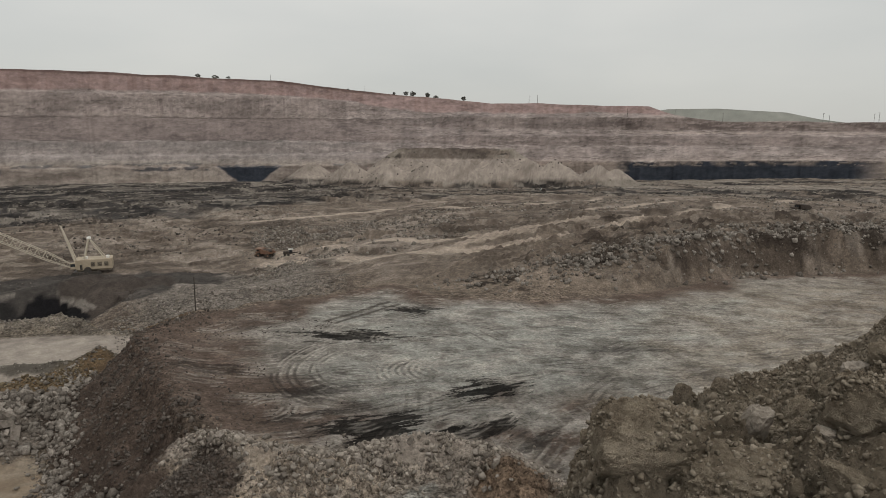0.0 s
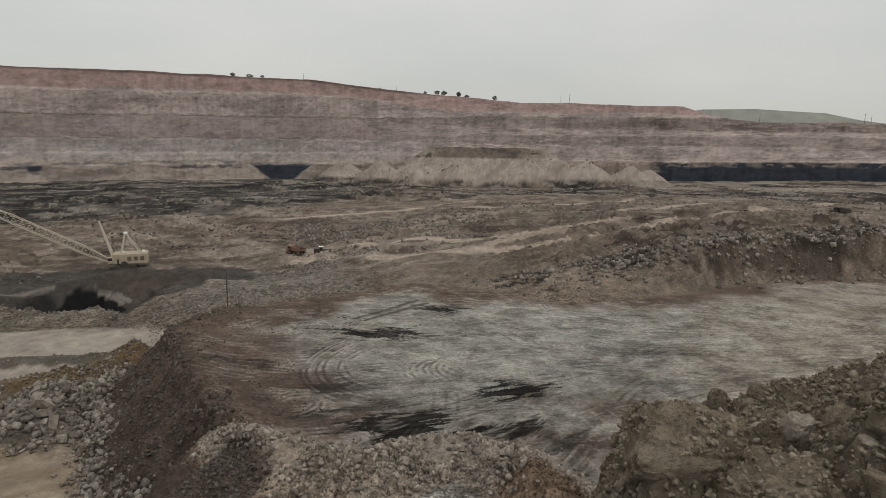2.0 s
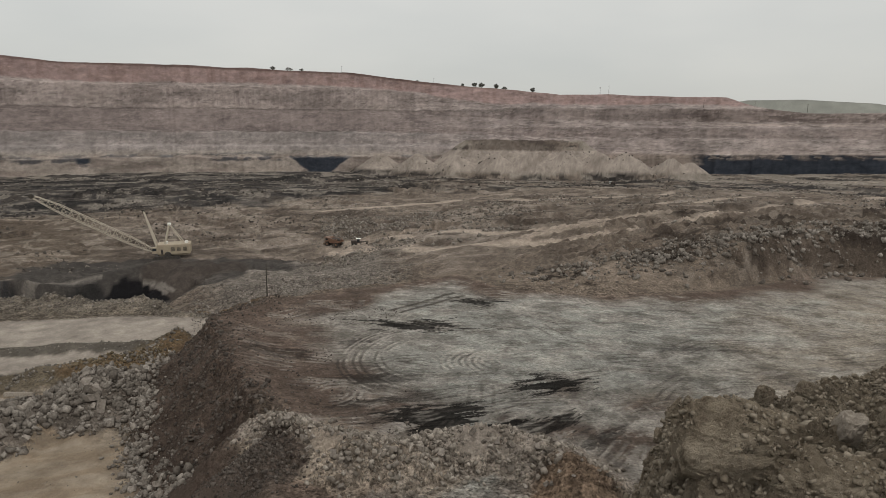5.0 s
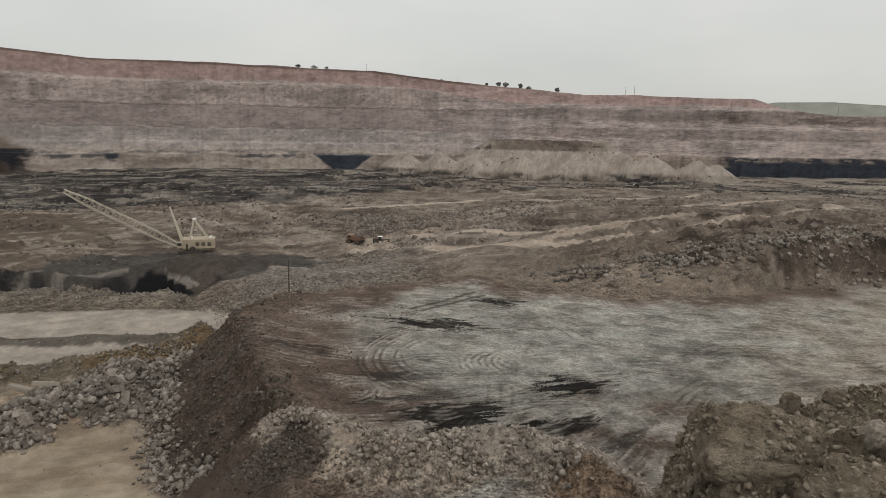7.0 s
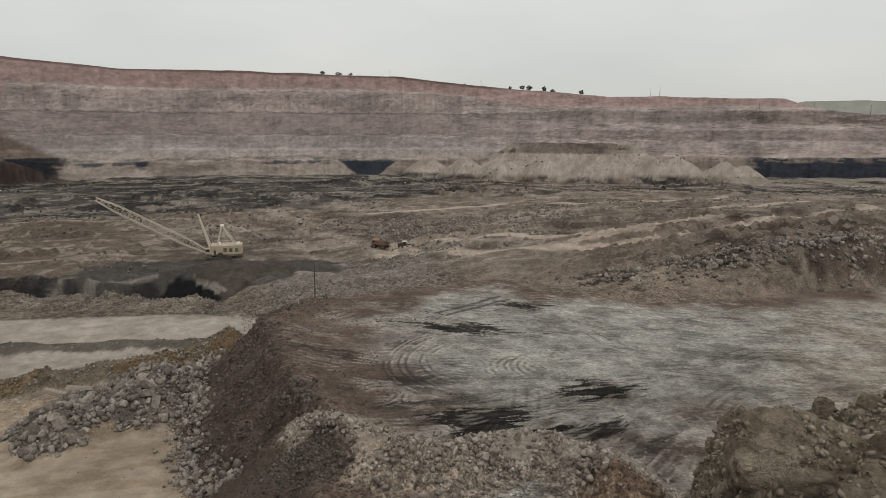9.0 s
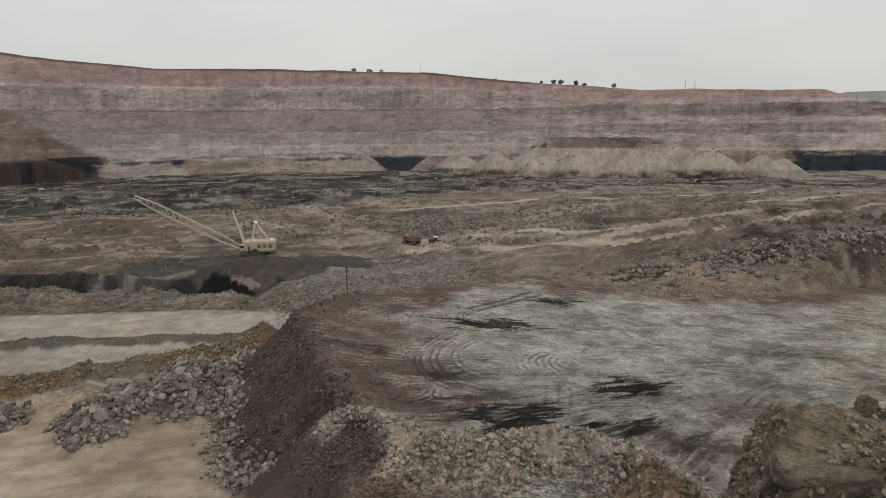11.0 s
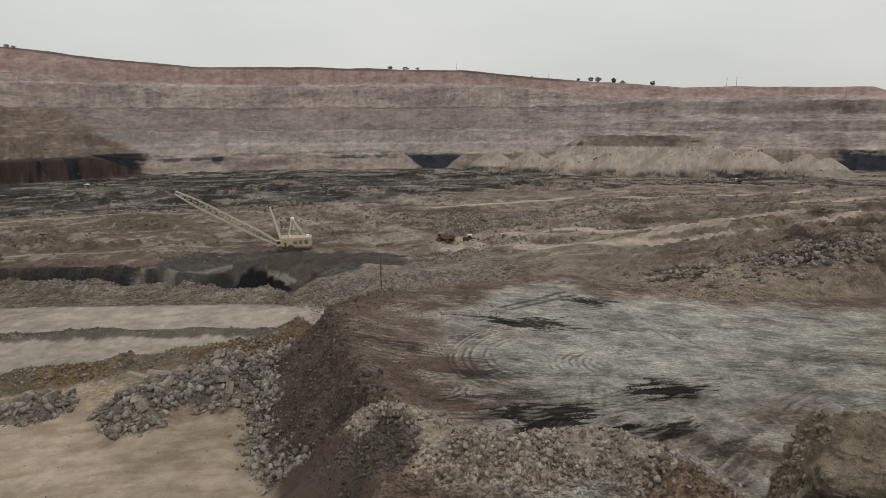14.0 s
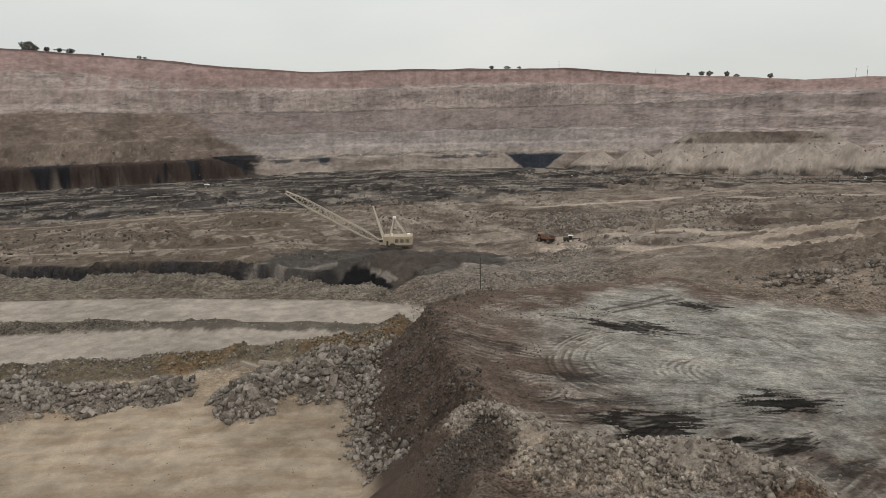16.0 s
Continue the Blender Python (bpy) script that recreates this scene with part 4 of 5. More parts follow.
def turned(rng):
    q = rng.normal(size=4)
    w, x, y, z = q / np.linalg.norm(q)
    return np.array([[1 - 2 * (y * y + z * z), 2 * (x * y - z * w), 2 * (x * z + y * w)], [2 * (x * y + z * w), 1 - 2 * (x * x + z * z), 2 * (y * z - x * w)],
                     [2 * (x * z - y * w), 2 * (y * z + x * w), 1 - 2 * (x * x + y * y)]])


def scatter(name, xs, ys, sizes, material, label, level=1, seed=0, over=None, sink=0.15):
    """Many stones as one mesh, each sunk a little into the ground."""
    rng = np.random.RandomState(seed)
    zs = (over or height)(xs, ys)
    points, faces, count = [], [], 0
    for x, y, z, s in zip(xs, ys, zs, sizes):
        p, f = SHAPES[level][rng.randint(len(SHAPES[level]))]
        points.append((p * rng.uniform(0.5, 1.2, 3)) @ turned(rng).T * s + (x, y, z + s * (0.3 - sink)))
        faces.append(f + count)
        count += len(p)
    co, tri = np.concatenate(points).astype(np.float32), np.concatenate(faces).astype(np.int32)
    me = bpy.data.meshes.new(name)
    me.vertices.add(len(co))
    me.vertices.foreach_set("co", co.ravel())
    me.loops.add(tri.size)
    me.loops.foreach_set("vertex_index", tri.ravel())
    me.polygons.add(len(tri))
    me.polygons.foreach_set("loop_start", np.arange(0, tri.size, 3, dtype=np.int32))
    me.update(calc_edges=True)
    me.materials.append(material)
    return tagged(new(name, me), label, "stones", kind="stuff")


def near_line(rng, line, n, spread):
    line = np.array(line, float)
    leg = np.hypot(*np.diff(line, axis=0).T)
    at = rng.uniform(0, leg.sum(), n)
    k = np.minimum(np.searchsorted(np.cumsum(leg), at), len(leg) - 1)
    s = (at - np.concatenate([[0], np.cumsum(leg)])[k]) / leg[k]
    p = line[k] + (line[k + 1] - line[k]) * s[:, None] + rng.normal(size=(n, 2)) * spread
    return p[:, 0], p[:, 1]


def sizes_of(rng, n, low, high):
    return low + (high - low) * rng.power(0.28, n)


def fan(rng, n, az0, az1, r0, r1):
    a, r = np.radians(rng.uniform(az0, az1, n)), np.sqrt(rng.uniform(r0 ** 2, r1 ** 2, n))
    return -r * np.sin(a), r * np.cos(a)


def patchy(rng, x, y, size, seed, level):
    keep = fbm(x, y, size, 3, seed) + rng.uniform(-0.25, 0.25, len(x)) > level
    return x[keep], y[keep]


def loose_stones():
    rng = np.random.RandomState(5)
    x, y = near_line(rng, HEAP, 4600, 2.6)
    x, y = patchy(rng, x, y, 5, 76, -0.3)
    keep = np.hypot(x + 22.5, y - 58.5) > 4.2 + 1.6 * rng.uniform(0, 1, len(x))
    x, y = x[keep], y[keep]
    scatter("heap_stones", x, y, sizes_of(rng, len(x), 0.12, 0.95), STONE_HEAP, "grey blasted stones heaped along the bench rim", 1, 1)
    rim = [(-26, 70), (-31, 76), (-39, 88), (-47, 102), (-47, 107), (-43, 120)]
    x, y = near_line(rng, rim, 700, 2.2)
    scatter("rim_stones", x, y, sizes_of(rng, len(x), 0.2, 0.9), STONE_DIM, "dark stones along the tipped edge of the bench", 1, 2)
    toe = [(-35, 66), (-44, 73), (-50, 84), (-56, 96), (-62, 112)]
    x, y = near_line(rng, toe, 2200, 1.5)
    scatter("toe_stones", x, y, sizes_of(rng, len(x), 0.18, 1.25), STONE_MANY, "grey stones rolled to the foot of the tipped slope", 1, 3)
    x, y = near_line(rng, [(-33, 70), (-44, 86), (-54, 104)], 1500, 3)
    scatter("slope_stones", x, y, sizes_of(rng, len(x), 0.15, 0.8), STONE_DIM, "small dark stones on the tipped slope", 1, 4)
    xs, ys = [], []
    for hx, hy, hz, wx, wy in PILES:
        n = int(12 * wx * wy)
        a, k = rng.uniform(0, 6.283, n), np.sqrt(rng.uniform(0, 1.05, n))
        xs.append(hx + wx * k * np.cos(a))
        ys.append(hy + wy * k * np.sin(a))
    x, y = np.concatenate(xs), np.concatenate(ys)
    scatter("pile_stones", x, y, sizes_of(rng, len(x), 0.15, 1.7), STONE_MANY, "piles of broken grey rock beside the road", 1, 5)
    for line, n, spread, top, what in ((BERM_FAR, 5000, 2.8, 1.0, "low berm of grey stones along the haul road"), (BERM_MID, 1500, 1.3, 0.7, "thin berm of stones between two roads"),
                                       (RIDGE, 2600, 2.4, 0.9, "ridge of broken brown stones beside the road")):
        x, y = near_line(rng, line, n, spread)
        scatter("berm_stones", x, y, sizes_of(rng, len(x), 0.18, top), STONE_MANY, what, 1, 6)
    x1, y1 = near_line(rng, [(-60, 114), (-66, 107), (-73, 103.5)], 600, 2.2)
    x2, y2 = near_line(rng, [(-85, 95), (-92, 88)], 350, 2.0)
    x, y = np.concatenate([x1, x2]), np.concatenate([y1, y2])
    scatter("ochre_stones", x, y, sizes_of(rng, len(x), 0.2, 0.9), STONE_OCHRE, "ochre weathered stones beside the road", 1, 7)
    x, y = fan(rng, 11000, 7, 26, 132, 275)
    x, y = patchy(rng, x, y, 40, 71, -0.35)
    keep = (np.hypot((x + 122) * 0.8, y - 226) > 46) & (inside(x, y, TRENCH_RING) < -2)
    x, y = x[keep], y[keep]
    scatter("rubble", x, y, sizes_of(rng, len(x), 0.25, 1.1), STONE_MANY, "grey rubble slope below the bench", 1, 8)
    x, y = fan(rng, 14000, -40, 16, 200, 560)
    x, y = patchy(rng, x, y, 45, 72, 0.15)
    keep = np.min([along(x, y, line) for line in STRIPES], axis=0) > 5.5
    x, y = x[keep], y[keep]
    scatter("rubble", x, y, sizes_of(rng, len(x), 0.55, 2.2), STONE_MANY, "scattered grey rocks on the stripped ground", 1, 9)
    x, y = fan(rng, 9000, 14, 60, 265, 560)
    x, y = patchy(rng, x, y, 45, 73, 0.15)
    scatter("rubble", x, y, sizes_of(rng, len(x), 0.55, 2.2), STONE_DARK, "scattered dark rocks on the stripped ground", 1, 10)
    x, y = fan(rng, 9000, -6, 15, 255, 430)
    x, y = patchy(rng, x, y, 30, 77, 0.1)
    keep = np.min([along(x, y, line) for line in STRIPES], axis=0) > 4
    scatter("rubble", x[keep], y[keep], sizes_of(rng, int(keep.sum()), 0.6, 2.2), STONE_MANY, "fields of broken grey rock on the stripped ground", 1, 18)
    x, y = near_line(rng, [(28, 150), (60, 158), (85, 168), (125, 174), (160, 172)], 3000, 5)
    scatter("rubble", x, y, sizes_of(rng, len(x), 0.4, 1.9), STONE_MANY, "broken rocks on the slope behind the bench", 1, 20)
    x, y = near_line(rng, [(2, 150), (22, 150), (46, 156), (76, 170), (118, 178), (160, 182)], 2200, 6)
    scatter("rubble", x, y, sizes_of(rng, len(x), 0.3, 1.5), STONE_MANY, "fallen rocks below the cut face", 1, 11)
    x, y = fan(rng, 5000, -38, 60, 560, 835)
    x, y = patchy(rng, x, y, 60, 74, -0.1)
    scatter("coal_lumps", x, y, sizes_of(rng, len(x), 0.8, 3.5), STONE_DARK, "dark broken coal and rock on the pit floor", 1, 12)
    x, y = fan(rng, 4500, 6, 27, 66, 128)
    keep = inside(x, y, BENCH_RING) + 14 * fbm(x, y, 14, 2, 75) < 16
    scatter("gravel", x[keep], y[keep], sizes_of(rng, int(keep.sum()), 0.1, 0.42), STONE_DIM, "dark gravel strewn over the edge of the bench", 1, 15)
    x, y = near_line(rng, [(-22.5, 56), (-22.5, 59), (-25, 61)], 2600, 2.2)
    scatter("gravel", x, y, sizes_of(rng, len(x), 0.1, 0.5), STONE_DIM, "dark gravel on the tipped pile", 1, 16)
    x, y = fan(rng, 500, 30, 58, 70, 120)
    scatter("gravel", x, y, sizes_of(rng, len(x), 0.08, 0.3), STONE_MANY, "small stones strewn on the sandy ground", 1, 17)
    # clods on the bank
    x, y = fan(rng, 21000, -38, -11, 3.4, 9.2)
    scatter("clods", x, y, 0.014 + 0.06 * rng.uniform(0, 1, len(x)) ** 3.5, CLOD, "small brown clay clods on the bank", 1, 13, bank_height)
    x, y = fan(rng, 200, -42, -12, 3.9, 9.6)
    scatter("clods", x, y, sizes_of(rng, len(x), 0.06, 0.2), CLOD, "lumps of brown clay on the bank", 2, 14, bank_height)


# ---- plant and vehicles ----
CREAM = paint("cream_paint", (0.39, 0.325, 0.24), 0.6, (0.22, 0.175, 0.125), 0.6, 0, 0.6)
STEEL = paint("dark_greased_steel", (0.05, 0.047, 0.044), 0.6, (0.16, 0.13, 0.1), 0.6, 0.3)
LATTICE = paint("pale_lattice_paint", (0.48, 0.43, 0.35), 0.6, (0.27, 0.23, 0.18), 0.5)
ORANGE = paint("rusty_orange_paint", (0.17, 0.092, 0.06), 0.6, (0.2, 0.15, 0.115), 0.8)
BLACKENED = paint("dusty_dark_paint", (0.05, 0.04, 0.035), 0.7, (0.15, 0.12, 0.1), 0.5)
WHITE = paint("white_paint", (0.75, 0.74, 0.7), 0.5, (0.4, 0.36, 0.3), 0.3)
RUBBER = paint("tyre_rubber", (0.025, 0.024, 0.023), 0.85, (0.14, 0.12, 0.1), 0.5)
GLASS = paint("dark_cab_glass", (0.03, 0.035, 0.04), 0.15, (0.1, 0.09, 0.08), 0.2)
POLE = paint("weathered_pole", (0.06, 0.052, 0.045), 0.9, (0.13, 0.115, 0.1), 0.6)


def empty(name, m, label, category, group=""):
    ob = new(name)
    ob.matrix_world = m
    return tagged(ob, label, category, group)


def bm_new(fill):
    bm = bmesh.new()
    fill(bm)
    return bm


def lattice(bm, a, b, depth, wide, bays, taper=0.35, r=0.13):
    """A four-chord lattice boom, thin at both ends."""
    a, b = Vector(a), Vector(b)
    way = (b - a).normalized()
    side = Vector((0, 1, 0))
    up = side.cross(way) * -1
    rows = []
    for k in range(bays + 1):
        s = k / bays
        full = min(1, taper + (1 - taper) * min(s, 1 - s) * 5)
        c = a.lerp(b, s)
        rows.append([c + side * (wide / 2 * full * i) + up * (depth / 2 * full * j) for i, j in ((-1, -1), (1, -1), (1, 1), (-1, 1))])
    for k in range(bays):
        p, q = rows[k], rows[k + 1]
        for i in range(4):
            rod(bm, p[i], q[i], r, sides=5)
            rod(bm, p[i], q[(i + 1) % 4], r * 0.6, sides=4)
            rod(bm, q[i], q[(i + 1) % 4], r * 0.6, sides=4)


def dragline():
    """Walking dragline; its boom points along +x before it is turned."""
    base = Vector((-139, 267, 0))
    base.z = ground_at(base.x, base.y) - 0.1
    top = empty("dragline", Matrix.Translation(base) @ pose(0, 0, 0, 0, 0, 180 + 27.6 - 6), "cream walking dragline with a long lattice boom beside its cut", "dragline")
    part("base_tub", bm_new(lambda bm: rod(bm, (0, 0, 0), (0, 0, 1.1), 4.6, 4.6, 28)), STEEL, top, "dark round base plate")
    part("turntable", bm_new(lambda bm: rod(bm, (0, 0, 1.1), (0, 0, 1.6), 3.6, 3.6, 24)), STEEL, top)

    def body(bm):
        block(bm, (-3.2, 0, 4.1), (13.2, 8.0, 4.2), bevel=0.18)
        block(bm, (-3.2, 0, 1.8), (12.0, 6.8, 0.6))
    house = part("house", bm_new(body), CREAM, top, "cream machinery house")
    part("roof_rail", bm_new(lambda bm: [rod(bm, (x, y, 6.2), (x, y, 7.1), 0.05, sides=5) for x in (-9, -6, -3, 0, 3) for y in (-3.8, 3.8)]
                             + [rod(bm, (-9, y, 7.1), (3, y, 7.1), 0.05, sides=5) for y in (-3.8, 3.8)]), LATTICE, house)
    for x in (-8.2, -0.2):
        part("roof_vent", bm_new(lambda bm: block(bm, (x, 1.5, 6.7), (1.3, 1.6, 1.0), bevel=0.1)), WHITE, house, "white roof vent")
    for x in (-7.6, -5.2, -2.8):
        for y in (-4.02, 4.02):
            part("louvre", bm_new(lambda bm: [block(bm, (x, y, 3.4 + 0.25 * k), (1.5, 0.08, 0.14)) for k in range(7)]), STEEL, house)
    part("door", bm_new(lambda bm: block(bm, (1.5, 4.03, 3.2), (0.9, 0.08, 2.0))), STEEL, house)
    cab = part("cab", bm_new(lambda bm: block(bm, (4.3, 3.2, 3.8), (2.2, 2.0, 2.6), bevel=0.12)), CREAM, top)
    part("window", bm_new(lambda bm: [block(bm, (5.42, 3.2, 4.2), (0.05, 1.6, 1.1)), block(bm, (4.4, 4.22, 4.2), (1.6, 0.05, 1.1))]), GLASS, cab)
    for y in (-4.9, 4.9):
        shoe = part("walking_shoe", bm_new(lambda bm: wedge(bm, [(-5.8, 0.5), (-5.2, 0.25), (4.6, 0.25), (5.2, 0.5), (4.6, 1.4), (-5.2, 1.4)], 1.5, y)), STEEL, top, "dark steel walking shoe")
        part("eccentric", bm_new(lambda bm: rod(bm, (-0.8, y * 0.84, 1.9), (-0.8, y * 1.13, 1.9), 1.35, sides=20)), STEEL, shoe)
    foot, tip = (4.2, 0, 2.6), (48.5, 0, 27.5)
    boom = part("boom", bm_new(lambda bm: lattice(bm, foot, tip, 3.0, 2.8, 17)), LATTICE, top, "pale lattice boom")
    part("boom_sheave", bm_new(lambda bm: [rod(bm, (48.6, -0.9, 27.6), (48.6, 0.9, 27.6), 1.0, sides=18), block(bm, (49.6, 0, 28.0), (2.8, 1.2, 0.6))]), STEEL, boom, "dark sheave at the boom tip")
    mast = part("mast", bm_new(lambda bm: [rod(bm, (3.0, y, 3), (8.0, y * 0.15, 20.2), 0.42, 0.28) for y in (-2.6, 2.6)] + [rod(bm, (3.0 + 5 * s, -2.6 * (1 - 0.85 * s), 3 + 17.2 * s), (3.0 + 5 * s, 2.6 * (1 - 0.85 * s), 3 + 17.2 * s), 0.14, sides=6) for s in (0.25, 0.45, 0.65, 0.85)]), LATTICE, top, "leaning pale mast")
    part("mast_head", bm_new(lambda bm: rod(bm, (8.0, -0.6, 20.4), (8.0, 0.6, 20.4), 0.6, sides=14)), STEEL, mast)
    gantry = part("gantry", bm_new(lambda bm: [rod(bm, (0.4, y, 6.1), (-1.6, y * 0.4, 14.2), 0.34) for y in (-2.6, 2.6)] + [rod(bm, (-7.0, y, 6.1), (-2.2, y * 0.4, 13.6), 0.22) for y in (-2.6, 2.6)]), LATTICE, top, "pale gantry legs on the roof")
    part("gantry_head", bm_new(lambda bm: block(bm, (-1.7, 0, 14.4), (1.3, 2.6, 0.9), bevel=0.1)), WHITE, gantry)
    return top


def dump_truck(name, m, body_paint, label):
    top = empty(name, m, label, "dump truck", "mine dumpers")
    chassis = part("chassis", bm_new(lambda bm: [block(bm, (0, y, 1.35), (8.2, 0.45, 0.6)) for y in (-0.8, 0.8)] + [block(bm, (x, 0, 1.3), (0.5, 2.4, 0.5)) for x in (-2.6, 2.4)]), BLACKENED, top)
    part("body", bm_new(lambda bm: [wedge(bm, [(-4.4, 3.0), (-4.2, 2.2), (-2.4, 1.75), (1.4, 2.0), (1.7, 3.9), (4.3, 4.2), (4.3, 4.4), (1.5, 4.3)], 0.25, y) for y in (-2.1, 2.1)]
                      + [wedge(bm, [(-4.4, 2.9), (-4.2, 2.1), (-2.4, 1.65), (1.4, 1.9), (1.7, 3.9), (4.3, 4.2), (4.3, 4.4), (1.5, 4.1), (1.2, 2.2), (-2.4, 1.95), (-4.0, 2.4)], 4.2)]
                      + [block(bm, (x, y, 3.0), (0.2, 0.2, 2.1)) for x in (-3, -1.8, -0.6, 0.6) for y in (-2.3, 2.3)]), body_paint, top, "dusty tipper body")
    part("load", bm_new(lambda bm: bmesh.ops.create_icosphere(bm, subdivisions=2, radius=1, matrix=Matrix.Translation((-1.2, 0, 3.2)) @ Matrix.Diagonal((2.6, 1.9, 1.1, 1)))), BLACKENED, top)
    cab = part("cab", bm_new(lambda bm: block(bm, (2.9, 0.9, 3.1), (1.6, 1.7, 1.6), bevel=0.1)), body_paint, top)
    part("windscreen", bm_new(lambda bm: [block(bm, (3.72, 0.9, 3.35), (0.05, 1.4, 0.8)), block(bm, (2.9, 1.77, 3.35), (1.2, 0.05, 0.8))]), GLASS, cab)
    part("bonnet", bm_new(lambda bm: block(bm, (3.6, -0.2, 2.0), (1.8, 3.6, 1.3), bevel=0.12)), body_paint, top)
    part("bumper", bm_new(lambda bm: block(bm, (4.55, 0, 1.2), (0.3, 4.2, 0.5), bevel=0.05)), body_paint, top)
    part("deck_rail", bm_new(lambda bm: [rod(bm, (4.3, y, 2.6), (4.3, y, 3.6), 0.05, sides=5) for y in (-2, -1, 0)] + [rod(bm, (4.3, -2, 3.6), (4.3, 0, 3.6), 0.05, sides=5)]), BLACKENED, top)
    for y in (-1, 1):
        part("headlight", bm_new(lambda bm: rod(bm, (4.5, y * 1.4, 1.75), (4.62, y * 1.4, 1.75), 0.2, sides=10)), WHITE, top)
    for x, y, wide in ((2.6, 1.75, 0.7), (2.6, -1.75, 0.7), (-2.6, 1.5, 1.5), (-2.6, -1.5, 1.5)):
        wheel = part("wheel", bm_new(lambda bm: rod(bm, (x, y - wide / 2, 1.05), (x, y + wide / 2, 1.05), 1.05, sides=20)), RUBBER, top)
        part("rim", bm_new(lambda bm: rod(bm, (x, y - wide / 2 - 0.03, 1.05), (x, y + wide / 2 + 0.03, 1.05), 0.5, sides=14)), body_paint, wheel)
    return top


def tracked_base(top, long, gauge, tall):
    for y in (-gauge / 2, gauge / 2):
        track = part("track", bm_new(lambda bm: wedge(bm, [(-long / 2, tall * 0.45), (-long / 2 + 0.4, 0), (long / 2 - 0.4, 0), (long / 2, tall * 0.45), (long / 2 - 0.4, tall), (-long / 2 + 0.4, tall)], 0.7, y)), STEEL, top)
        part("roller", bm_new(lambda bm: [rod(bm, (x, y - 0.4, tall * 0.4), (x, y + 0.4, tall * 0.4), tall * 0.22, sides=10) for x in np.linspace(-long * 0.32, long * 0.32, 5)]), STEEL, track)


def excavator(m, label, big=1.0):
    top = empty("excavator", m @ Matrix.Scale(big, 4), label, "excavator", "excavators")
    tracked_base(top, 5.4, 3.2, 1.1)
    part("upper_body", bm_new(lambda bm: [block(bm, (-0.9, 0, 2.1), (4.6, 3.0, 1.6), bevel=0.12), block(bm, (-2.7, 0, 1.9), (1.2, 3.1, 1.3), bevel=0.2)]), BLACKENED, top)
    cab = part("cab", bm_new(lambda bm: block(bm, (1.1, 1.0, 2.5), (1.6, 1.2, 2.0), bevel=0.1)), WHITE, top, "pale cab")
    part("window", bm_new(lambda bm: [block(bm, (1.92, 1.0, 2.8), (0.04, 0.95, 1.1)), block(bm, (1.1, 1.62, 2.8), (1.2, 0.04, 1.0))]), GLASS, cab)
    part("boom", bm_new(lambda bm: wedge(bm, [(0.8, 1.7), (1.4, 1.7), (4.0, 5.2), (6.6, 6.6), (6.5, 7.1), (3.6, 6.1)], 0.6)), BLACKENED, top)
    arm = part("arm", bm_new(lambda bm: wedge(bm, [(6.2, 7.3), (6.9, 7.1), (7.2, 3.0), (6.8, 3.0)], 0.5)), BLACKENED, top)
    part("bucket", bm_new(lambda bm: wedge(bm, [(6.6, 3.2), (7.4, 3.0), (7.2, 1.8), (6.2, 1.5), (5.7, 2.2), (6.2, 2.3)], 1.4)), STEEL, arm)
    return top


def grader():
    x, y = -66, 318
    top = empty("motor_grader", pose(x, y, ground_at(x, y), 0, 0, 14), "dark low grader with a white roof on the haul road", "grader")
    part("frame", bm_new(lambda bm: wedge(bm, [(-3.6, 1.2), (-0.8, 1.1), (3.6, 1.9), (4.4, 1.6), (4.4, 2.1), (-0.6, 2.1), (-3.6, 2.3)], 0.9)), BLACKENED, top)
    part("engine_cover", bm_new(lambda bm: block(bm, (-2.6, 0, 2.0), (2.6, 1.5, 1.2), bevel=0.1)), BLACKENED, top)
    part("cab", bm_new(lambda bm: block(bm, (-0.4, 0, 2.7), (1.5, 1.5, 1.5), bevel=0.06)), GLASS, top)
    part("roof", bm_new(lambda bm: block(bm, (-0.3, 0, 3.52), (2.4, 2.0, 0.18), bevel=0.04)), WHITE, top, "white cab roof")
    part("blade", bm_new(lambda bm: block(bm, (1.4, 0, 0.45), (0.2, 3.7, 0.7), pose(0, 0, 0, 0, 0, 25))), STEEL, top)
    for wx in (-3.1, -1.6, 4.0):
        for wy in (-1.1, 1.1):
            part("wheel", bm_new(lambda bm: rod(bm, (wx, wy - 0.2, 0.68), (wx, wy + 0.2, 0.68), 0.68, sides=16)), RUBBER, top)


def pickup(x, y, turn):
    top = empty("pickup", pose(x, y, ground_at(x, y), 0, 0, turn), "white pickup parked on the coal floor", "pickup")
    part("body", bm_new(lambda bm: wedge(bm, [(-2.6, 0.5), (2.6, 0.5), (2.6, 1.0), (1.4, 1.15), (0.8, 1.8), (-0.7, 1.8), (-0.9, 1.15), (-2.6, 1.15)], 1.8)), WHITE, top)
    part("window", bm_new(lambda bm: wedge(bm, [(1.25, 1.2), (0.75, 1.7), (-0.6, 1.7), (-0.75, 1.2)], 1.84)), GLASS, top)
    for wx in (-1.7, 1.7):
        for wy in (-0.85, 0.85):
            part("wheel", bm_new(lambda bm: rod(bm, (wx, wy - 0.12, 0.38), (wx, wy + 0.12, 0.38), 0.38, sides=14)), RUBBER, top)


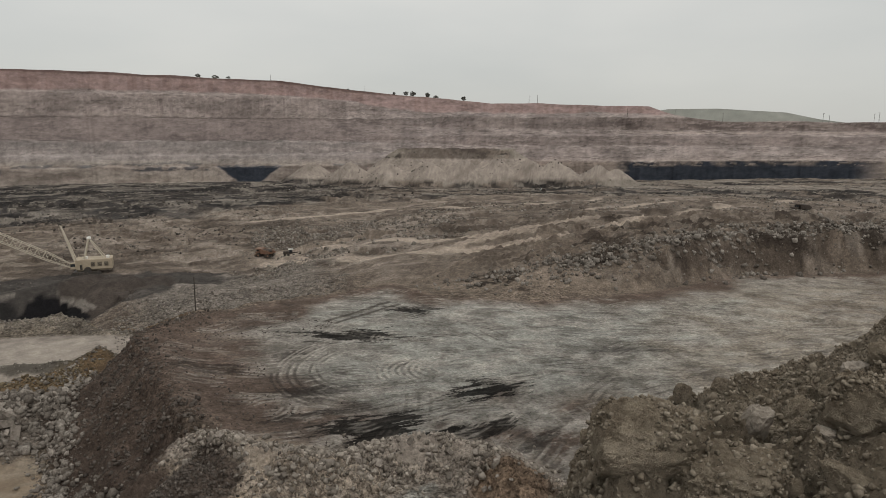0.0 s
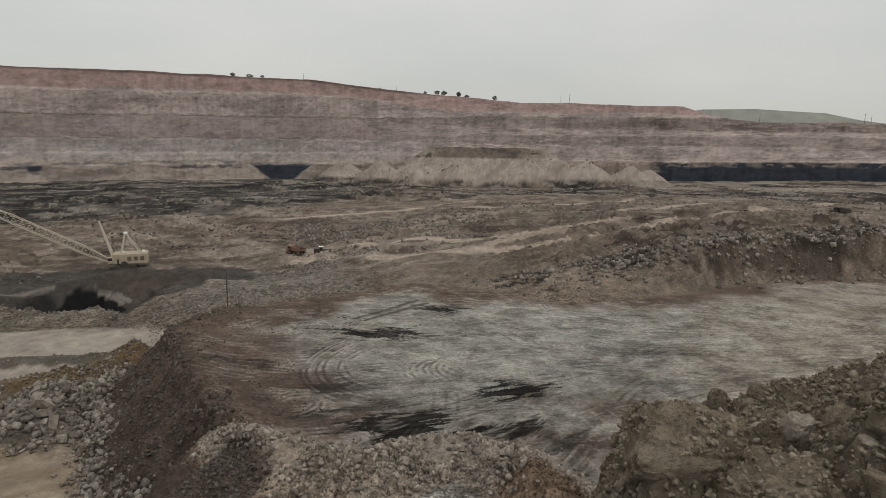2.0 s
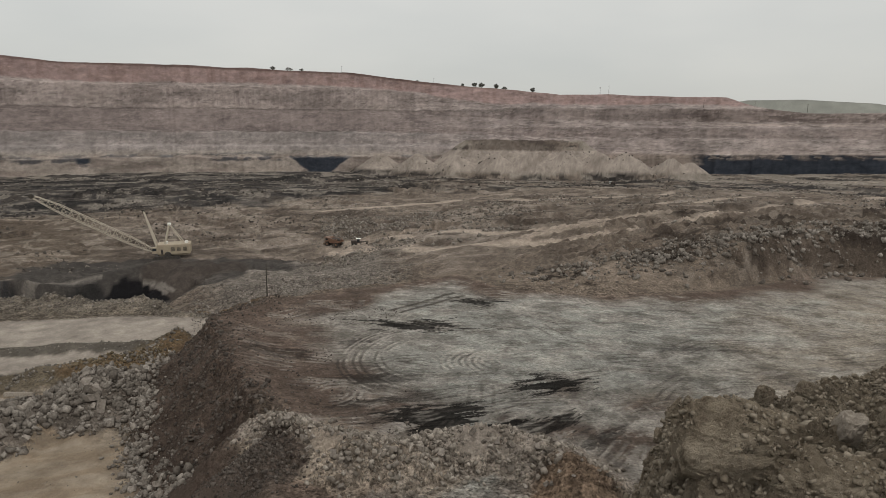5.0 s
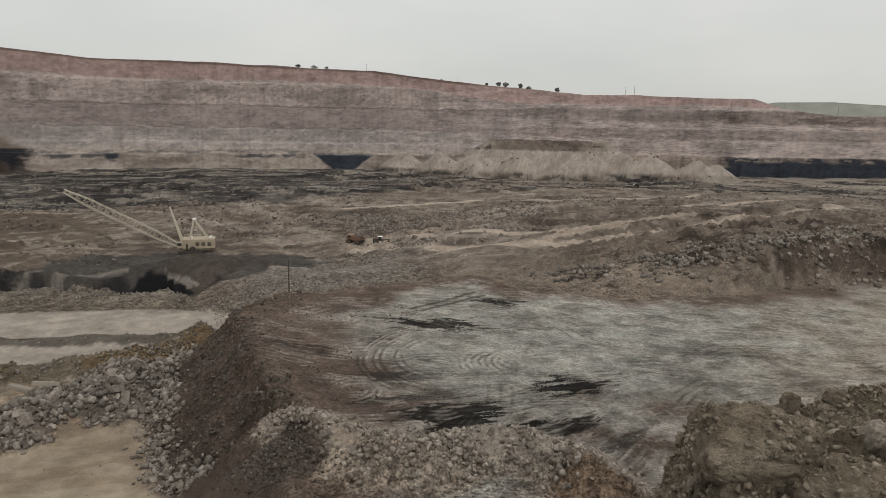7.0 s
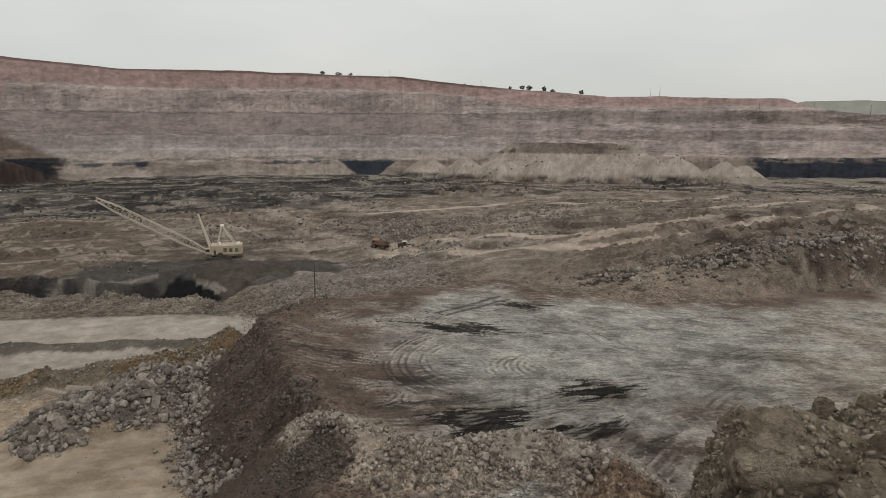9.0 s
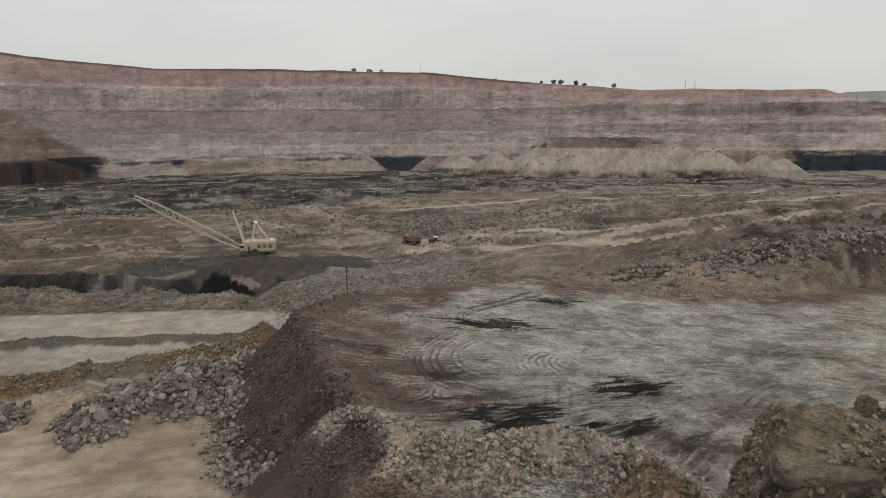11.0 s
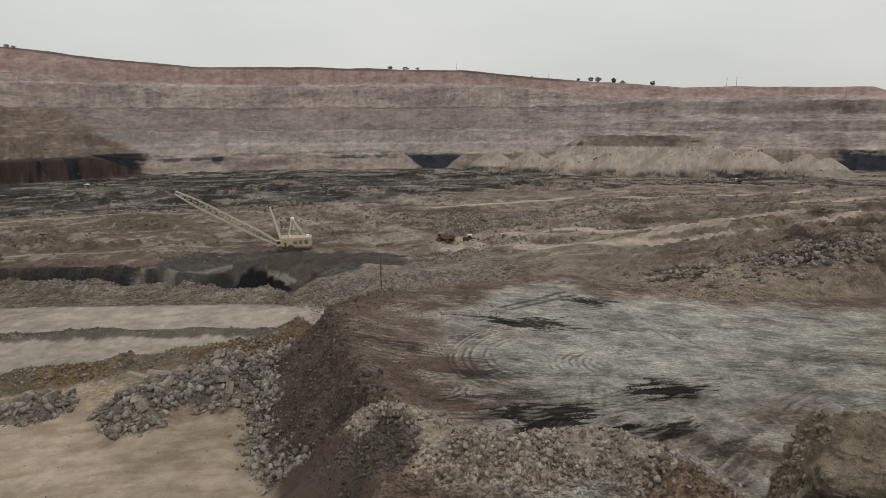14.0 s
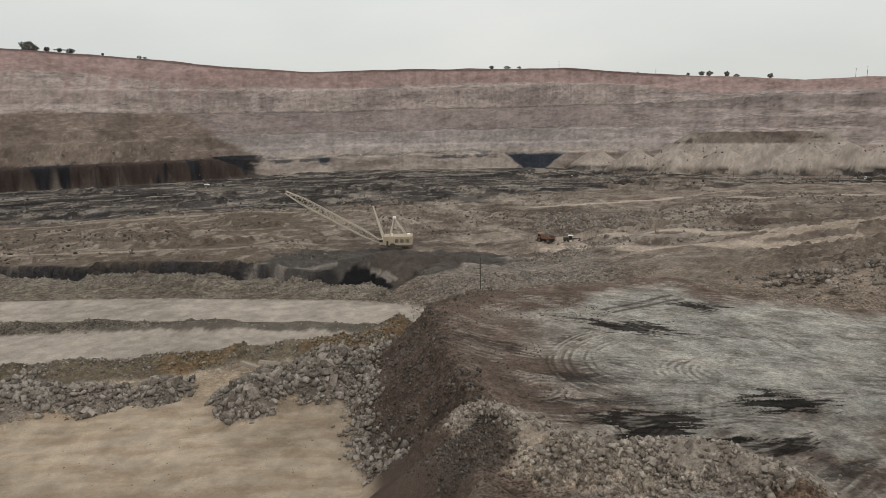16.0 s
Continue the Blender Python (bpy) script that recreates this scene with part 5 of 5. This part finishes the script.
def power_pole(x, y, tall, arms, label, group=""):
    z = ground_at(x, y)
    top = empty("power_pole", pose(x, y, z - 0.05), label, "pole", group)
    part("shaft", bm_new(lambda bm: rod(bm, (0, 0, -0.6), (0.05, 0, tall), 0.022 * tall, 0.013 * tall, 8)), POLE, top)
    if arms:
        arm = part("crossarm", bm_new(lambda bm: block(bm, (0, 0, tall * 0.94), (tall * 0.2, 0.14, 0.16))), POLE, top)
        for sx in (-1, 1):
            part("insulator", bm_new(lambda bm: rod(bm, (sx * tall * 0.09, 0, tall * 0.94), (sx * tall * 0.09, 0, tall * 0.98), 0.1, sides=6)), POLE, arm)
    return top


# leaf tones greyed and lightened for the haze between viewpoint and rim
LEAF, n_, l_, s_ = nodes_of("hazed_leaves", 0.7)
l_.new(ramp(n_, l_, n_.new("ShaderNodeNewGeometry").outputs["Random Per Island"], [(0.0, (0.07, 0.072, 0.06)), (1.0, (0.16, 0.156, 0.134))]), s_.inputs["Base Color"])
BARK = paint("bark", (0.1, 0.08, 0.065), 0.9, (0.06, 0.05, 0.04), 0.6)


def tree(az, r, tall, wide, seed, low=0.3, label="round-crowned tree on the rim of the pit"):
    rng = np.random.RandomState(seed)
    x, y = -r * math.sin(radians(az)), r * math.cos(radians(az))
    top = empty("tree", pose(x, y, ground_at(x, y) - 0.1), label, "tree", "trees on the rim")
    ends = [(rng.uniform(-0.35, 0.35) * wide, rng.uniform(-0.35, 0.35) * wide, tall * rng.uniform(0.55, 0.85)) for k in range(6)]
    part("trunk", bm_new(lambda bm: [rod(bm, (0, 0, -0.4), (0, 0, tall * 0.45), 0.035 * tall, 0.02 * tall, 7)] + [rod(bm, (0, 0, tall * 0.4), e, 0.016 * tall, 0.005 * tall, 5) for e in ends]), BARK, top)

    def leaves(bm):
        for k in range(900 if wide > 15 else 420):
            u = rng.normal(size=3)
            u *= rng.uniform(0.45, 1.0) ** 0.5 / np.linalg.norm(u)
            lump = 1 + 0.28 * math.sin(3.1 * u[0] + seed) * math.cos(4.3 * u[2] + 2 * seed)
            c = Vector((u[0] * wide / 2 * lump, u[1] * wide / 2 * lump, tall * (low + (1 - low) / 2 * (1 + u[2] * lump))))
            m = Matrix(turned(rng)) * (0.075 * tall * rng.uniform(0.6, 1.5))
            vs = [bm.verts.new(c + m @ Vector(p)) for p in ((-1, -0.5, 0), (0.9, -0.6, 0.2), (1, 0.6, -0.1), (-0.7, 0.7, 0.25))]
            bm.faces.new(vs)
    part("crown", bm_new(leaves), LEAF, top)


def rim_things():
    for az, tall, wide, seed in ((18.5, 7, 9, 1), (17.2, 7, 12, 2), (16.2, 5, 8, 3), (2.75, 7, 6, 4), (1.75, 9, 10, 5), (1.15, 10, 11, 6), (-0.1, 11, 8, 7), (-0.8, 7, 9, 8), (-3.15, 9, 9, 9),
                                 (52.7, 9, 9, 10), (51.9, 9, 7, 11), (51.2, 9, 13, 12), (46.6, 5, 8, 14), (46.2, 4, 7, 15), (6.6, 4, 5, 16), (49.1, 6, 4, 17)):
        tree(az, 1063 if az > -5 else 1085, tall * 0.72, wide * 0.82, seed, 0.1)
    tree(53.8, 1063, 11.5, 20, 13, -0.3, "broad dense tree on the rim of the pit")
    for az, tall in ((-8.7, 12), (-9.4, 14), (-16.8, 12), (-20.5, 10), (-24.1, 13), (-31.0, 14), (-31.4, 12), (-34.2, 14), (-34.5, 16), (5.2, 9), (12.9, 10)):
        r = wall_foot(az) + (118 if az < -12 else 205)
        power_pole(-r * math.sin(radians(az)), r * math.cos(radians(az)), tall, True, "dark power pole on the upper ledge of the pit", "poles on the ledge")
    # open shelter between the trees
    a = radians(51.7)
    x, y = -1064 * math.sin(a), 1064 * math.cos(a)
    top = empty("shelter", pose(x, y, ground_at(x, y) - 0.05, 0, 0, 51.7), "open flat-roofed shelter on the rim", "shelter")
    part("roof", bm_new(lambda bm: block(bm, (0, 0, 4.2), (22, 6, 0.7), bevel=0.05)), BLACKENED, top)
    for px in (-10, -3, 4, 10):
        part("post", bm_new(lambda bm: rod(bm, (px, 0, -0.5), (px, 0, 3.9), 0.2, sides=6)), BLACKENED, top)


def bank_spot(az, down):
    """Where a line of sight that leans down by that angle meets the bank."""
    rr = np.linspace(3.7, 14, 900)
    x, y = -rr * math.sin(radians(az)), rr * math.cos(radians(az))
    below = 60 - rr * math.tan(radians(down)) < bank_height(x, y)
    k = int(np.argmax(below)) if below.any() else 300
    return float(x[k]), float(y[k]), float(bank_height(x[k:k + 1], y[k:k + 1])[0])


def block_shape(seed, level, box):
    """Points and triangles of a packed clay block: a rounded box with broken flat sides and a crumbling skin."""
    rng = np.random.RandomState(seed)
    bm = bmesh.new()
    bmesh.ops.create_icosphere(bm, subdivisions=level, radius=1)
    p, f = np.array([v.co[:] for v in bm.verts]), np.array([[v.index for v in t.verts] for t in bm.faces])
    bm.free()
    p = p / (np.abs(p) ** box).sum(1)[:, None] ** (1 / box)
    for k in range(7):
        w = rng.normal(size=3) * (1, 1, 0.6)
        w /= np.linalg.norm(w)
        p = p - np.outer(np.maximum(p @ w - rng.uniform(0.68, 0.95), 0) * 0.9, w)
    wide = np.array([noise.fractal(Vector(q * 1.3 + seed), 0.8, 2.1, 3) for q in p])
    fine = np.array([noise.fractal(Vector(q * 6 + seed), 0.5, 2.1, 5) for q in p])
    crumb = smooth(-0.2, 0.6, p[:, 2] + 0.5 * wide)
    return p * (1 + 0.13 * wide + (0.04 + 0.06 * crumb) * fine)[:, None], f


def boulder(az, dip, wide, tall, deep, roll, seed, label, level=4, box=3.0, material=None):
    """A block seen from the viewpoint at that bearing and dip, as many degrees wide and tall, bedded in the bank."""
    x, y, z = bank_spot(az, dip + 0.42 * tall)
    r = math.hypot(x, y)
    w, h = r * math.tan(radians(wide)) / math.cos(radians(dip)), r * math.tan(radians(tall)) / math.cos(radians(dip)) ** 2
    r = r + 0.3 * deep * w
    p, f = block_shape(seed, level, box)
    me = bpy.data.meshes.new("boulder")
    me.from_pydata((p * (w / 2, deep * w / 2, h * 0.58)).tolist(), [], f.tolist())
    me.materials.append(material or PALER_CLAY)
    ob = new("boulder", me)
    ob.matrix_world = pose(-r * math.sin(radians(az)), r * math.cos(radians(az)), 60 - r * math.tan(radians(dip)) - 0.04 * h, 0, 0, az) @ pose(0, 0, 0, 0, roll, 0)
    tagged(ob, label, "boulder", "boulders on the bank")
    return [ob.matrix_world @ Vector(q * (w / 2, deep * w / 2, h * 0.58)) for q in p if q[2] > 0.15]


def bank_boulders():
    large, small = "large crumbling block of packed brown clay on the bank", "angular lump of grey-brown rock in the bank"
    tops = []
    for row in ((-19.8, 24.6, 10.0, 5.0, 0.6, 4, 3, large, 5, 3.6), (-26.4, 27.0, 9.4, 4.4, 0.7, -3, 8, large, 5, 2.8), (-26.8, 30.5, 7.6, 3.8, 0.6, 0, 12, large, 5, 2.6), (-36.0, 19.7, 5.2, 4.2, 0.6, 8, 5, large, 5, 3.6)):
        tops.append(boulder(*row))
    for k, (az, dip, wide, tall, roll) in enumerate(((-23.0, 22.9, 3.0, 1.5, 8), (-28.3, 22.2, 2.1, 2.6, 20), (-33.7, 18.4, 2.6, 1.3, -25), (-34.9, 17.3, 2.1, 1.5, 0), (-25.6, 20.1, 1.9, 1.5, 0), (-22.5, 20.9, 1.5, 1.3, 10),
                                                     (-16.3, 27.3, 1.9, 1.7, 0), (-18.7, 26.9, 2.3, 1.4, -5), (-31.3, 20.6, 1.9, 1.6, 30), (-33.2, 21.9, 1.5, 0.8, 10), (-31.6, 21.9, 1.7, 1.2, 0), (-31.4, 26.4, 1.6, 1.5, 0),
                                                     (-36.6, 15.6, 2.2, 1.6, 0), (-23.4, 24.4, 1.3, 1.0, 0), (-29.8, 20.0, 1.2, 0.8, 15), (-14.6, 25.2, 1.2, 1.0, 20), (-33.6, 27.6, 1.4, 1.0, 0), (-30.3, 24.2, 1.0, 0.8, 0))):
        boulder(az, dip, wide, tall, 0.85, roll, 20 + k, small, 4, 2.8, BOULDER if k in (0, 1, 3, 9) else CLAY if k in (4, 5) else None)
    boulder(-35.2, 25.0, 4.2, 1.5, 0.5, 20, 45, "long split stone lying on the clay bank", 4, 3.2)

    # crumbs that lie on the blocks
    rng = np.random.RandomState(6)
    spots = np.array([q[:] for k in range(2600) for q in [tops[k % 4][rng.randint(len(tops[k % 4]))]] if noise.noise(q * 2.2) > -0.12])
    scatter("clods", spots[:, 0], spots[:, 1], 0.012 + 0.045 * rng.uniform(0, 1, len(spots)) ** 3, CLOD, "crumbs of brown clay on the large blocks", 1, 19, lambda x, y: spots[:, 2] - 0.004)


def single_stones():
    """The largest stones, each on its own."""
    rng = np.random.RandomState(77)
    meshes = []
    for p, f in SHAPES[2]:
        me = bpy.data.meshes.new("stone")
        me.from_pydata(p.tolist(), [], f.tolist())
        me.materials.append(STONE_ONE)
        meshes.append(me)
    spots = []
    x, y = near_line(rng, HEAP, 130, 2.2)
    spots += [(a, b, 0.35 + 0.7 * rng.uniform(0, 1) ** 1.6) for a, b in zip(x, y)]
    x, y = near_line(rng, [(-35, 65.5), (-44.5, 72.5), (-50, 84), (-56, 96), (-62, 111)], 90, 1.5)
    spots += [(a, b, 0.4 + 0.9 * rng.uniform(0, 1) ** 1.5) for a, b in zip(x, y)]
    for hx, hy, hz, wx, wy in PILES:
        for k in range(12):
            a, q = rng.uniform(0, 6.283), rng.uniform(0, 0.9)
            spots.append((hx + wx * q * math.cos(a), hy + wy * q * math.sin(a), 0.6 + 1.7 * rng.uniform(0, 1) ** 1.8))
    for x, y, s in spots:
        ob = new("stone", meshes[rng.randint(len(meshes))])
        ob.matrix_world = Matrix.Translation((x, y, ground_at(x, y) + 0.15 * s)) @ Matrix(turned(rng)).to_4x4() @ Matrix.Scale(s, 4)
        ob.parent = ground
    for x, y, size, rx, ry, rz in ((-74, 88, (5.6, 1.8, 1.2), 0, 24, 28), (-69.5, 86.5, (3.8, 1.7, 1.1), -12, 10, 30)):
        p, f = SHAPES[2][3]
        me = bpy.data.meshes.new("rock_slab")
        me.from_pydata((p * size).tolist(), [], f.tolist())
        me.materials.append(BOULDER)
        slab = new("rock_slab", me)
        slab.matrix_world = pose(x, y, ground_at(x, y) + 1.3, rx, ry, rz)
        tagged(slab, "long pale rock slab lying on a rubble pile", "rock", "slabs on the pile")


dragline()
dump_truck("dump_truck", pose(-77, 311, ground_at(-77, 311), 0, 0, 160), ORANGE, "rusty orange dump truck standing on the haul road")
x0, y0 = 188, 324
dump_truck("dump_truck", pose(x0, y0, ground_at(x0, y0), 0, 0, 186), BLACKENED, "dark dusty dump truck on the stripped ground")
grader()
excavator(pose(121, 683, ground_at(121, 683), 0, 0, 150), "dark excavator with raised arm before the dumped cones", 1.15)
excavator(pose(-140, 672, ground_at(-140, 672), 0, 0, 20), "small dark excavator on the coal floor", 0.8)
pickup(-500, 545, 30)
power_pole(-44, 122.5, 7.4, False, "thin dark pole standing on the bench rim")
for px, py in ((-60, 700), (12, 690), (-330, 620), (95, 690), (-420, 560)):
    power_pole(px, py, 9, False, "thin dark post on the coal floor", "posts on the coal floor")
rim_things()
bank_boulders()
loose_stones()
single_stones()
